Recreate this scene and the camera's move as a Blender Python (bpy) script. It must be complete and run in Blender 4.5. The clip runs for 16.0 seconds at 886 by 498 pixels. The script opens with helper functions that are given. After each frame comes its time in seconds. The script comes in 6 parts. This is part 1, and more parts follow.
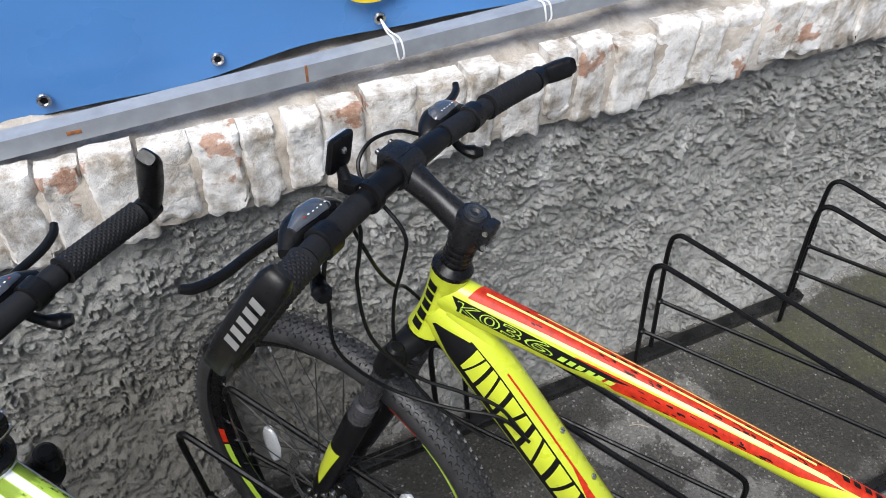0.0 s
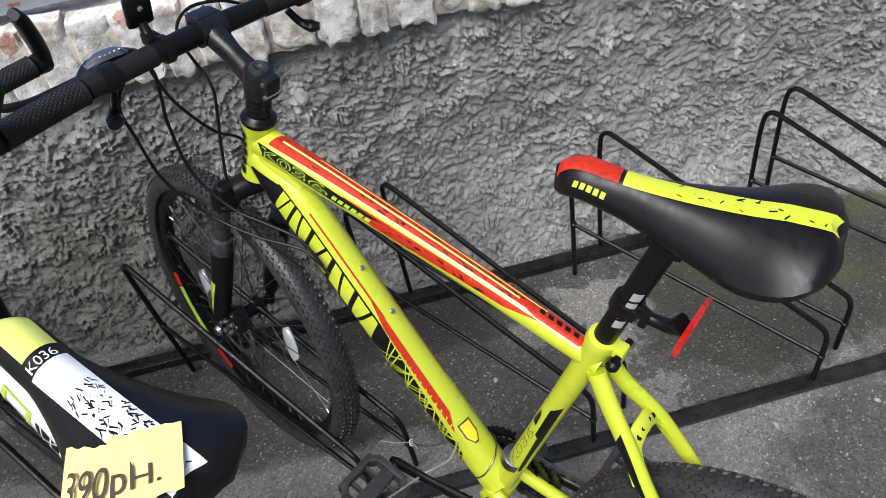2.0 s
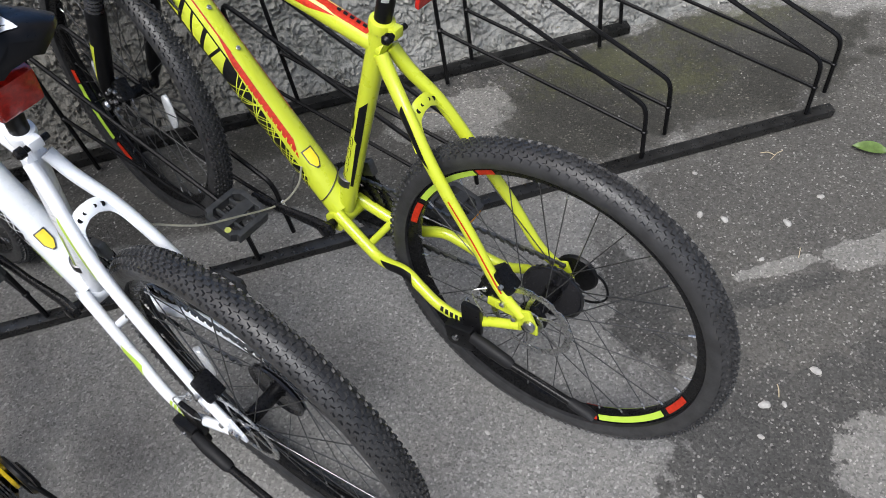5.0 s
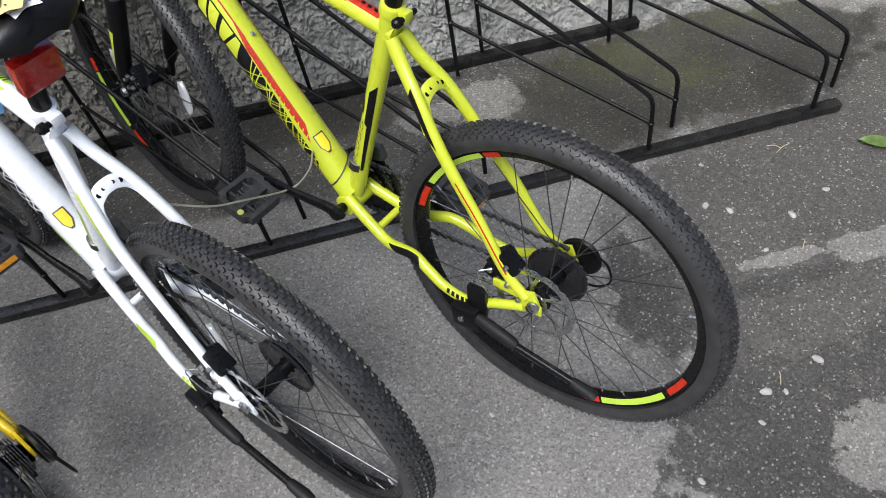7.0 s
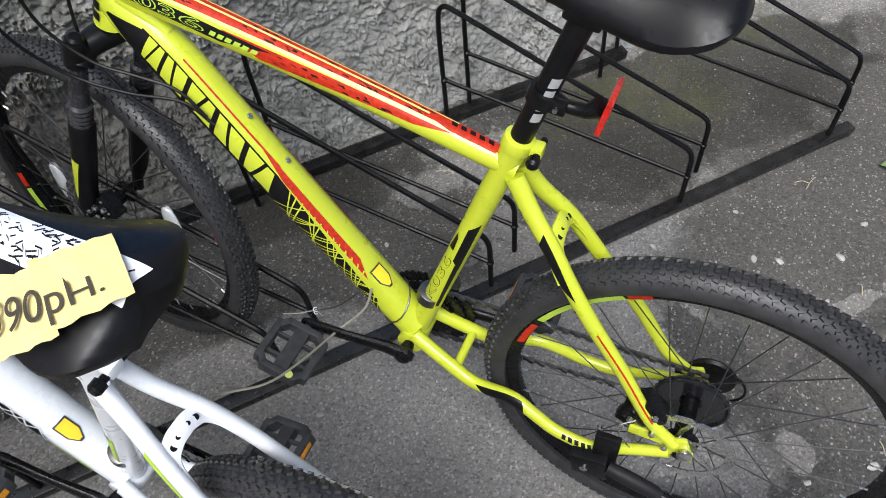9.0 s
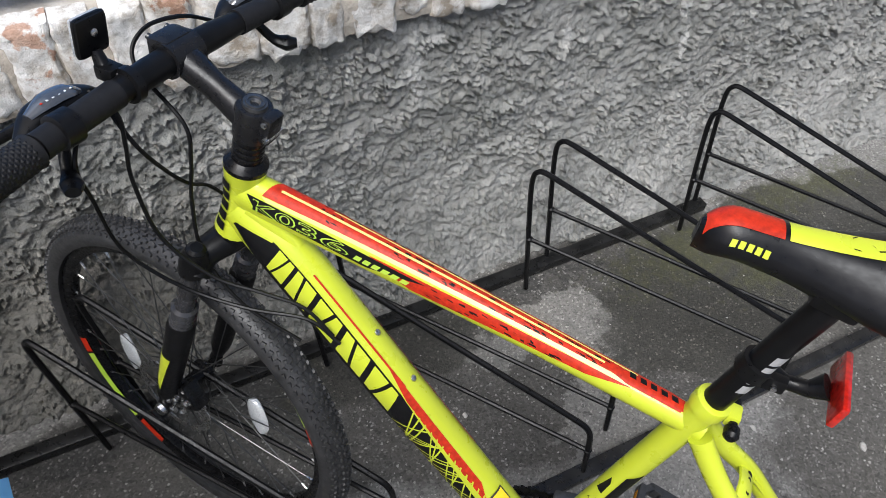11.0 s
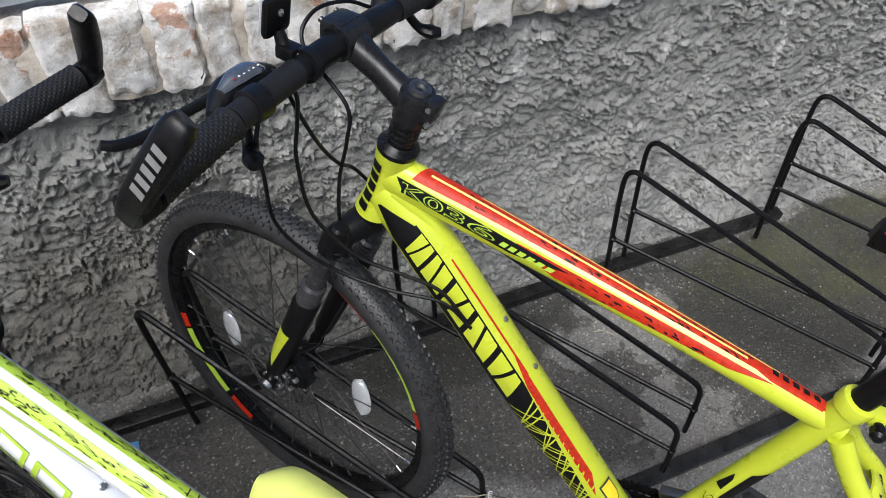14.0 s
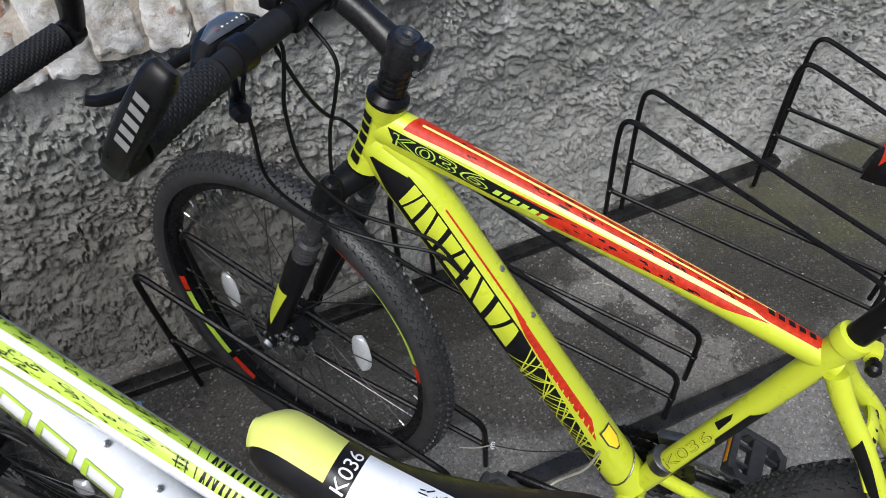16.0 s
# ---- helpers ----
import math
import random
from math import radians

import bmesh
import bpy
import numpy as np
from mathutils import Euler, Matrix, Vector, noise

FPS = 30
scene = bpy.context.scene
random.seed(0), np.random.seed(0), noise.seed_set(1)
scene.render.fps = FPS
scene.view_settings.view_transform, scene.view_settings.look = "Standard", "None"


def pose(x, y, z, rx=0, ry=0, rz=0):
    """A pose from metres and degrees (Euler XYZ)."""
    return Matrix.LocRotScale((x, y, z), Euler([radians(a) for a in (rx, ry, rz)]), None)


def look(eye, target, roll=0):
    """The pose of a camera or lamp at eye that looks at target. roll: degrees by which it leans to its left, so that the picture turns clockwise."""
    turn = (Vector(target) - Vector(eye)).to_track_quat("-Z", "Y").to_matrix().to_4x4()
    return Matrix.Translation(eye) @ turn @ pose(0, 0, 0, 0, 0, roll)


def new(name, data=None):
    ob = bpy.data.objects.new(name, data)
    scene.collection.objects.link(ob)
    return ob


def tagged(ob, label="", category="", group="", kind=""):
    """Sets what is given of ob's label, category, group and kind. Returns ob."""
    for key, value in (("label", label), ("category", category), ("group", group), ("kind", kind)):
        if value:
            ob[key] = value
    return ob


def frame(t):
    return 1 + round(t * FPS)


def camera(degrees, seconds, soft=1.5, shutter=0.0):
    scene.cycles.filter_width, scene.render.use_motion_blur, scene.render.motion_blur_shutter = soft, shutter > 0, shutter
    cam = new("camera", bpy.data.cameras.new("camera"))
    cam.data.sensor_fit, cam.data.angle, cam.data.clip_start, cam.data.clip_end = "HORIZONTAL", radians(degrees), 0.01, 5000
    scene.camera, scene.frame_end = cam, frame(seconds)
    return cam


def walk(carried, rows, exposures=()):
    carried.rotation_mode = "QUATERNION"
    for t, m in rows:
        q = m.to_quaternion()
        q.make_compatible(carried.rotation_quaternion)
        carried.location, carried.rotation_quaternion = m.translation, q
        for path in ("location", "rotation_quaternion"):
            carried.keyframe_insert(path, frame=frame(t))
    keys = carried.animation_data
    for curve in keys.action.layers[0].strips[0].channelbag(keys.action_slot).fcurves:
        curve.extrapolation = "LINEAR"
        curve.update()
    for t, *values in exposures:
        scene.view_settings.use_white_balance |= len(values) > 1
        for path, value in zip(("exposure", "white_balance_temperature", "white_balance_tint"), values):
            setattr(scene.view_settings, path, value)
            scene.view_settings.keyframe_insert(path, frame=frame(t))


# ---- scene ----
cam = camera(61.1, 16.0, 0.9)
PATH = [
    (0, (-0.808, -0.981, 1.521), (-0.231, 0.311, 0.107), 1.8),
    (0.5, (-0.783, -0.998, 1.514), (-0.223, 0.246, 0.052), 0.7),
    (1, (-0.691, -1.048, 1.52), (-0.234, 0.206, 0.031), -2.3),
    (1.5, (-0.522, -1.165, 1.538), (-0.249, 0.125, 0.034), -3.4),
    (2, (-0.409, -1.31, 1.551), (-0.238, -0.029, 0.024), -6.5),
    (2.5, (-0.375, -1.403, 1.54), (-0.192, -0.138, 0.002), -7.0),
    (3, (-0.402, -1.471, 1.528), (-0.138, -0.254, -0.037), -6.0),
    (3.5, (-0.433, -1.556, 1.505), (-0.048, -0.403, -0.083), -4.1),
    (4, (-0.387, -1.619, 1.509), (-0.025, -0.481, -0.095), -2.9),
    (4.5, (-0.299, -1.712, 1.5), (-0.052, -0.593, -0.139), -3.4),
    (4.7, (-0.277, -1.749, 1.495), (-0.053, -0.626, -0.145), -4.3),
    (7, (-0.281, -1.82, 1.499), (-0.094, -0.684, -0.136), -5.3),
    (7.5, (-0.305, -1.787, 1.494), (-0.124, -0.658, -0.148), -4.7),
    (8, (-0.372, -1.653, 1.466), (-0.096, -0.576, -0.196), -1.6),
    (8.5, (-0.482, -1.448, 1.462), (-0.048, -0.431, -0.204), -0.5),
    (9, (-0.518, -1.355, 1.46), (-0.029, -0.377, -0.215), 1.5),
    (9.5, (-0.473, -1.275, 1.481), (-0.083, -0.183, -0.149), -0.7),
    (9.7, (-0.478, -1.248, 1.48), (-0.11, -0.162, -0.159), -1.5),
    (11.8, (-0.694, -1.01, 1.487), (-0.026, 0.168, 0.015), 5.0),
    (12, (-0.71, -1.013, 1.494), (-0.097, 0.201, 0.027), 4.2),
    (12.5, (-0.738, -1.018, 1.501), (-0.21, 0.227, 0.027), 3.7),
    (13, (-0.746, -1.028, 1.494), (-0.25, 0.178, -0.022), 3.7),
    (13.5, (-0.749, -1.03, 1.489), (-0.251, 0.137, -0.056), 4.3),
    (14, (-0.75, -1.029, 1.481), (-0.233, 0.114, -0.076), 4.6),
    (14.5, (-0.752, -1.027, 1.475), (-0.226, 0.087, -0.101), 5.4),
    (15, (-0.749, -1.023, 1.472), (-0.237, 0.078, -0.117), 4.8),
    (15.5, (-0.748, -1.026, 1.469), (-0.259, 0.075, -0.127), 3.8),
    (16, (-0.746, -1.043, 1.469), (-0.257, 0.03, -0.147), 3.0),
]
walk(cam, [(t, look(eye, target, roll)) for t, eye, target, roll in PATH], [(0.0, 0.0), (13.3, 0.0), (14.3, -0.13), (16.0, -0.15)])

# ---- world and light: a bright overcast day ----
world = bpy.data.worlds.new("overcast_sky")
scene.world = world
world.use_nodes = True
wn = world.node_tree
sky = wn.nodes.new("ShaderNodeTexSky")
sky.sky_type = "NISHITA"
sky.sun_disc = False
sky.sun_elevation = radians(60)
sky.sun_rotation = radians(236)
sky.dust_density = 4.0
sky.air_density = 0.7
wn.links.new(sky.outputs[0], wn.nodes["Background"].inputs[0])
wn.nodes["Background"].inputs[1].default_value = 0.15
sun_data = bpy.data.lights.new("sun", "SUN")
sun_data.energy, sun_data.angle, sun_data.color = 4.2, radians(35), (0.94, 0.97, 1.0)
sun = new("sun", sun_data)
sun.matrix_world = look((-1.6, -2.4, 5), (0, 0, 0))

# ---- materials ----


def nodes_of(m):
    m.use_nodes = True
    nt = m.node_tree
    return nt, nt.nodes["Principled BSDF"]


def add(nt, kind, **values):
    n = nt.nodes.new(kind)
    for k, v in values.items():
        n.inputs[k].default_value = v
    return n


def ramp(nt, source, stops):
    r = nt.nodes.new("ShaderNodeValToRGB")
    while len(r.color_ramp.elements) < len(stops):
        r.color_ramp.elements.new(0.5)
    for e, (p, c) in zip(r.color_ramp.elements, stops):
        e.position = p
        e.color = (*c, 1) if len(c) == 3 else c
    nt.links.new(source, r.inputs[0])
    return r.outputs[0]


def mixed(nt, fac, a, b):
    m = nt.nodes.new("ShaderNodeMix")
    m.data_type = "RGBA"
    nt.links.new(fac, m.inputs[0])
    for s, v in ((m.inputs[6], a), (m.inputs[7], b)):
        if isinstance(v, tuple):
            s.default_value = (*v, 1)
        else:
            nt.links.new(v, s)
    return m.outputs[2]


def noise_tex(nt, scale, detail=4.0, rough=0.55, distortion=0.0, coords="Object"):
    tc = nt.nodes.new("ShaderNodeTexCoord")
    n = add(nt, "ShaderNodeTexNoise", Scale=scale, Detail=detail, Roughness=rough, Distortion=distortion)
    nt.links.new(tc.outputs[coords], n.inputs["Vector"])
    return n.outputs["Fac"]


def bump(nt, bsdf, height, strength, distance, chain=None):
    b = add(nt, "ShaderNodeBump", Strength=strength, Distance=distance)
    nt.links.new(height, b.inputs["Height"])
    if chain is not None:
        nt.links.new(chain, b.inputs["Normal"])
    nt.links.new(b.outputs[0], bsdf.inputs["Normal"])
    return b.outputs[0]


def simple(name, color, rough=0.5, metal=0.0, grain=0.15, scale=40.0, relief=0.0, coat=0.0, relief_scale=400.0, spec=0.5):
    """A surface of one paint or stuff with slight unevenness in tone, gloss and relief."""
    m = bpy.data.materials.new(name)
    nt, b = nodes_of(m)
    f = noise_tex(nt, scale, 5.0)
    dark = tuple(c * (1 - grain) for c in color)
    light = tuple(min(1.0, c * (1 + grain)) for c in color)
    nt.links.new(ramp(nt, f, [(0.3, dark), (0.7, light)]), b.inputs["Base Color"])
    g = noise_tex(nt, scale * 3.1, 3.0)
    lo, hi = max(0.02, rough - 0.08), min(1.0, rough + 0.1)
    nt.links.new(ramp(nt, g, [(0.3, (lo,) * 3), (0.7, (hi,) * 3)]), b.inputs["Roughness"])
    b.inputs["Metallic"].default_value = metal
    b.inputs["Specular IOR Level"].default_value = spec
    b.inputs["Coat Weight"].default_value = coat
    b.inputs["Coat Roughness"].default_value = 0.08
    if relief:
        bump(nt, b, noise_tex(nt, relief_scale, 3.0), 0.5, relief)
    return m


LIME = simple("lime_paint", (0.50, 0.565, 0.032), 0.32, 0.0, 0.04, 12, coat=0.5)
WHITE = simple("white_paint", (0.76, 0.785, 0.82), 0.3, 0.0, 0.03, 12, coat=0.5)
GREEN = simple("green_decal", (0.42, 0.60, 0.06), 0.35, 0.0, 0.05, 60)
AMBER_PAINT = simple("amber_paint", (0.80, 0.55, 0.02), 0.3, 0.0, 0.05, 12, coat=0.5)
RED = simple("red_decal", (0.43, 0.024, 0.008), 0.42, 0.0, 0.3, 160, spec=0.25)
BLACK_DECAL = simple("black_decal", (0.006, 0.006, 0.0065), 0.38, 0.0, 0.2, 90, spec=0.18)
PALE_LIME = simple("pale_lime_vinyl", (0.62, 0.66, 0.16), 0.5, 0.0, 0.04, 60, spec=0.3)
CREAM = simple("cream_decal", (0.74, 0.68, 0.20), 0.35, 0.0, 0.05, 60)
SILVER_DECAL = simple("silver_decal", (0.45, 0.45, 0.45), 0.4, 0.3, 0.1, 60)
BLACK = simple("black_anodised", (0.005, 0.005, 0.0055), 0.28, 0.0, 0.25, 60, spec=0.2)
SATIN = simple("satin_black", (0.005, 0.005, 0.0055), 0.36, 0.0, 0.25, 60, spec=0.18)
RUBBER = simple("tyre_rubber", (0.026, 0.026, 0.027), 0.44, 0.0, 0.35, 50, relief=0.0004, spec=0.5)
GRIP = simple("grip_rubber", (0.011, 0.011, 0.012), 0.55, 0.0, 0.15, 60, relief=0.0003, spec=0.22)
PLASTIC = simple("black_plastic", (0.005, 0.005, 0.0055), 0.33, 0.0, 0.2, 50, relief=0.0002, spec=0.22)
LEATHER = simple("saddle_vinyl", (0.0055, 0.0055, 0.0065), 0.34, 0.0, 0.15, 40, relief=0.00012, spec=0.26)
STEEL = simple("bright_steel", (0.55, 0.55, 0.55), 0.28, 1.0, 0.15, 80)
DARK_STEEL = simple("dark_steel", (0.12, 0.12, 0.12), 0.38, 0.9, 0.3, 80)
RACK = simple("rack_enamel", (0.005, 0.005, 0.0055), 0.33, 0.0, 0.35, 30, relief=0.0004, relief_scale=120, spec=0.2)
RAIL_STEEL = simple("worn_rail_enamel", (0.011, 0.011, 0.011), 0.30, 0.0, 0.75, 22, relief=0.0006, relief_scale=90)
STANCHION = simple("grey_anodised", (0.040, 0.040, 0.043), 0.22, 0.3, 0.3, 30)
STEM_BLACK = simple("satin_anodised", (0.009, 0.009, 0.010), 0.30, 0.0, 0.2, 60, spec=0.32)
GUARD = simple("smoky_plastic", (0.010, 0.010, 0.012), 0.2, 0.0, 0.2, 60)
REFLECT = simple("clear_reflector", (0.62, 0.64, 0.66), 0.18, 0.35, 0.2, 500, relief=0.0004, relief_scale=700)
RED_LENS = simple("red_lens", (0.40, 0.014, 0.008), 0.15, 0.0, 0.35, 160, relief=0.0005, coat=0.6)
AMBER_LENS = simple("amber_lens", (0.85, 0.33, 0.02), 0.2, 0.0, 0.2, 160, relief=0.0004)
YELLOW_LABEL = simple("yellow_sticker", (0.85, 0.62, 0.03), 0.4, 0.0, 0.05, 60)
PEDAL = simple("grey_black_plastic", (0.040, 0.041, 0.043), 0.45, 0.0, 0.3, 60, relief=0.0003, spec=0.4)
PAPER = simple("yellow_paper", (0.80, 0.65, 0.27), 0.8, 0.0, 0.04, 25, relief=0.0003, relief_scale=90)
SHADE = simple("grey_print", (0.20, 0.20, 0.20), 0.5)
INK = simple("brown_ink", (0.05, 0.04, 0.025), 0.7)
WIRE = simple("lock_wire", (0.40, 0.38, 0.30), 0.45, 0.3, 0.1, 60)
WINDOW = simple("gear_window_plastic", (0.05, 0.055, 0.065), 0.08, 0.0, 0.2, 60, coat=0.8)
BLUE_TAG = simple("blue_tag", (0.12, 0.34, 0.62), 0.4, 0.0, 0.08, 30)


def spread(nt, source, lo, hi, most):
    """most below lo, nothing above hi."""
    k = nt.nodes.new("ShaderNodeMapRange")
    k.inputs["From Min"].default_value, k.inputs["From Max"].default_value = lo, hi
    k.inputs["To Min"].default_value, k.inputs["To Max"].default_value = most, 0.0
    nt.links.new(source, k.inputs["Value"])
    return k.outputs[0]


def plaster_material():
    m = bpy.data.materials.new("rough_render")
    nt, b = nodes_of(m)
    fine = noise_tex(nt, 260, 6.0, 0.65)
    mid = noise_tex(nt, 26, 6.0, 0.6)
    wide = noise_tex(nt, 3.2, 4.0)
    base = ramp(nt, mid, [(0.25, (0.26, 0.255, 0.24)), (0.5, (0.42, 0.414, 0.390)), (0.8, (0.54, 0.531, 0.505))])
    stain = ramp(nt, wide, [(0.35, (0.72, 0.73, 0.72)), (0.65, (1.0, 1.0, 1.0))])
    mult = nt.nodes.new("ShaderNodeMix")
    mult.data_type, mult.blend_type = "RGBA", "MULTIPLY"
    mult.inputs[0].default_value = 1.0
    nt.links.new(base, mult.inputs[6])
    nt.links.new(stain, mult.inputs[7])
    # whitewash splashes and runs
    tc = nt.nodes.new("ShaderNodeTexCoord")
    mp = nt.nodes.new("ShaderNodeMapping")
    mp.inputs["Scale"].default_value = (5.5, 5.5, 1.6)
    nt.links.new(tc.outputs["Object"], mp.inputs["Vector"])
    sp = add(nt, "ShaderNodeTexNoise", Scale=1.5, Detail=9.0, Roughness=0.68)
    nt.links.new(mp.outputs[0], sp.inputs["Vector"])
    fac = ramp(nt, sp.outputs["Fac"], [(0.665, (0, 0, 0)), (0.72, (0.65, 0.65, 0.65))])
    col = mixed(nt, fac, mult.outputs[2], (0.50, 0.50, 0.49))
    runs = None
    for cx, cz, rx, rz in ((-0.150, 0.62, 0.022, 0.10), (-0.277, 0.61, 0.016, 0.03), (0.184, 0.575, 0.012, 0.05), (0.486, 0.60, 0.020, 0.07), (0.509, 0.49, 0.010, 0.05), (-0.505, 0.556, 0.022, 0.07), (-0.70, 0.43, 0.03, 0.05), (-0.11, 0.66, 0.02, 0.04)):
        at = nt.nodes.new("ShaderNodeMapping")
        at.inputs["Location"].default_value = (-cx / rx, 0, -cz / rz)
        at.inputs["Scale"].default_value = (1 / rx, 0, 1 / rz)
        nt.links.new(tc.outputs["Object"], at.inputs["Vector"])
        ln = nt.nodes.new("ShaderNodeVectorMath")
        ln.operation = "LENGTH"
        nt.links.new(at.outputs[0], ln.inputs[0])
        if runs is None:
            runs = ln.outputs["Value"]
        else:
            low = nt.nodes.new("ShaderNodeMath")
            low.operation = "MINIMUM"
            nt.links.new(runs, low.inputs[0])
            nt.links.new(ln.outputs["Value"], low.inputs[1])
            runs = low.outputs[0]
    rag = nt.nodes.new("ShaderNodeMath")
    rag.operation = "MULTIPLY_ADD"
    rag.inputs[1].default_value = 3.2
    nt.links.new(noise_tex(nt, 60, 8.0, 0.7), rag.inputs[0])
    nt.links.new(runs, rag.inputs[2])
    col = mixed(nt, spread(nt, rag.outputs[0], 2.15, 2.55, 0.8), col, (0.66, 0.65, 0.62))
    # a broad brown patch with a torn outline, darker at the wall's lower left
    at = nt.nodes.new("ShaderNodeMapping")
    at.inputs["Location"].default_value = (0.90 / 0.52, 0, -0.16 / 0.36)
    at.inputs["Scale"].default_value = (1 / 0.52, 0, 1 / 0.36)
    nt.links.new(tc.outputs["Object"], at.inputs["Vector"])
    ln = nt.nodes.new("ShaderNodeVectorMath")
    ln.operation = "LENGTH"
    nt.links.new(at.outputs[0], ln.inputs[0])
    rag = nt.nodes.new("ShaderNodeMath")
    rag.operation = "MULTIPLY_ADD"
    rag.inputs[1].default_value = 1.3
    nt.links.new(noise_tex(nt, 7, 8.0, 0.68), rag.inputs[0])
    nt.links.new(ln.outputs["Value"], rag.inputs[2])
    brown_mix = nt.nodes.new("ShaderNodeMix")
    brown_mix.data_type, brown_mix.blend_type = "RGBA", "MULTIPLY"
    nt.links.new(spread(nt, rag.outputs[0], 1.15, 1.75, 0.85), brown_mix.inputs[0])
    nt.links.new(col, brown_mix.inputs[6])
    brown_mix.inputs[7].default_value = (0.50, 0.475, 0.44, 1)
    nt.links.new(brown_mix.outputs[2], b.inputs["Base Color"])
    b.inputs["Roughness"].default_value = 0.9
    c = bump(nt, b, noise_tex(nt, 70, 8.0, 0.70, 0.6), 1.0, 0.007)
    bump(nt, b, fine, 1.0, 0.005, c)
    return m


def whitewash_material():
    m = bpy.data.materials.new("whitewashed_brick")
    nt, b = nodes_of(m)
    wide = noise_tex(nt, 9, 6.0, 0.62)
    mid = noise_tex(nt, 45, 6.0, 0.65)
    info = nt.nodes.new("ShaderNodeObjectInfo")
    base = ramp(nt, mid, [(0.25, (0.46, 0.43, 0.39)), (0.40, (0.70, 0.68, 0.65)), (0.7, (0.84, 0.83, 0.81))])
    bare = ramp(nt, mid, [(0.3, (0.40, 0.22, 0.15)), (0.7, (0.60, 0.42, 0.33))])
    lift = nt.nodes.new("ShaderNodeMath")
    lift.operation = "MULTIPLY_ADD"
    lift.inputs[1].default_value, lift.inputs[2].default_value = 0.11, -0.03
    nt.links.new(info.outputs["Random"], lift.inputs[0])
    sm = nt.nodes.new("ShaderNodeMath")
    sm.operation = "ADD"
    nt.links.new(wide, sm.inputs[0])
    nt.links.new(lift.outputs[0], sm.inputs[1])
    fac = ramp(nt, sm.outputs[0], [(0.665, (0, 0, 0)), (0.69, (1, 1, 1))])
    col = mixed(nt, fac, base, bare)
    grime = ramp(nt, noise_tex(nt, 22, 7.0, 0.7), [(0.36, (0.46, 0.40, 0.33)), (0.56, (1, 1, 1))])
    mult = nt.nodes.new("ShaderNodeMix")
    mult.data_type, mult.blend_type = "RGBA", "MULTIPLY"
    mult.inputs[0].default_value = 1.0
    nt.links.new(col, mult.inputs[6])
    nt.links.new(grime, mult.inputs[7])
    nt.links.new(mult.outputs[2], b.inputs["Base Color"])
    b.inputs["Roughness"].default_value = 0.88
    c = bump(nt, b, noise_tex(nt, 48, 9.0, 0.72, 0.8), 1.0, 0.0045)
    bump(nt, b, noise_tex(nt, 260, 5.0), 0.7, 0.0015, c)
    return m


def ledge_material():
    m = bpy.data.materials.new("dirty_mortar")
    nt, b = nodes_of(m)
    f = noise_tex(nt, 16, 7.0, 0.65)
    nt.links.new(ramp(nt, f, [(0.28, (0.16, 0.135, 0.11)), (0.45, (0.36, 0.32, 0.27)), (0.72, (0.56, 0.52, 0.47))]), b.inputs["Base Color"])
    b.inputs["Roughness"].default_value = 0.92
    c = bump(nt, b, noise_tex(nt, 60, 6.0), 0.9, 0.006)
    bump(nt, b, noise_tex(nt, 350, 4.0), 0.6, 0.001, c)
    return m


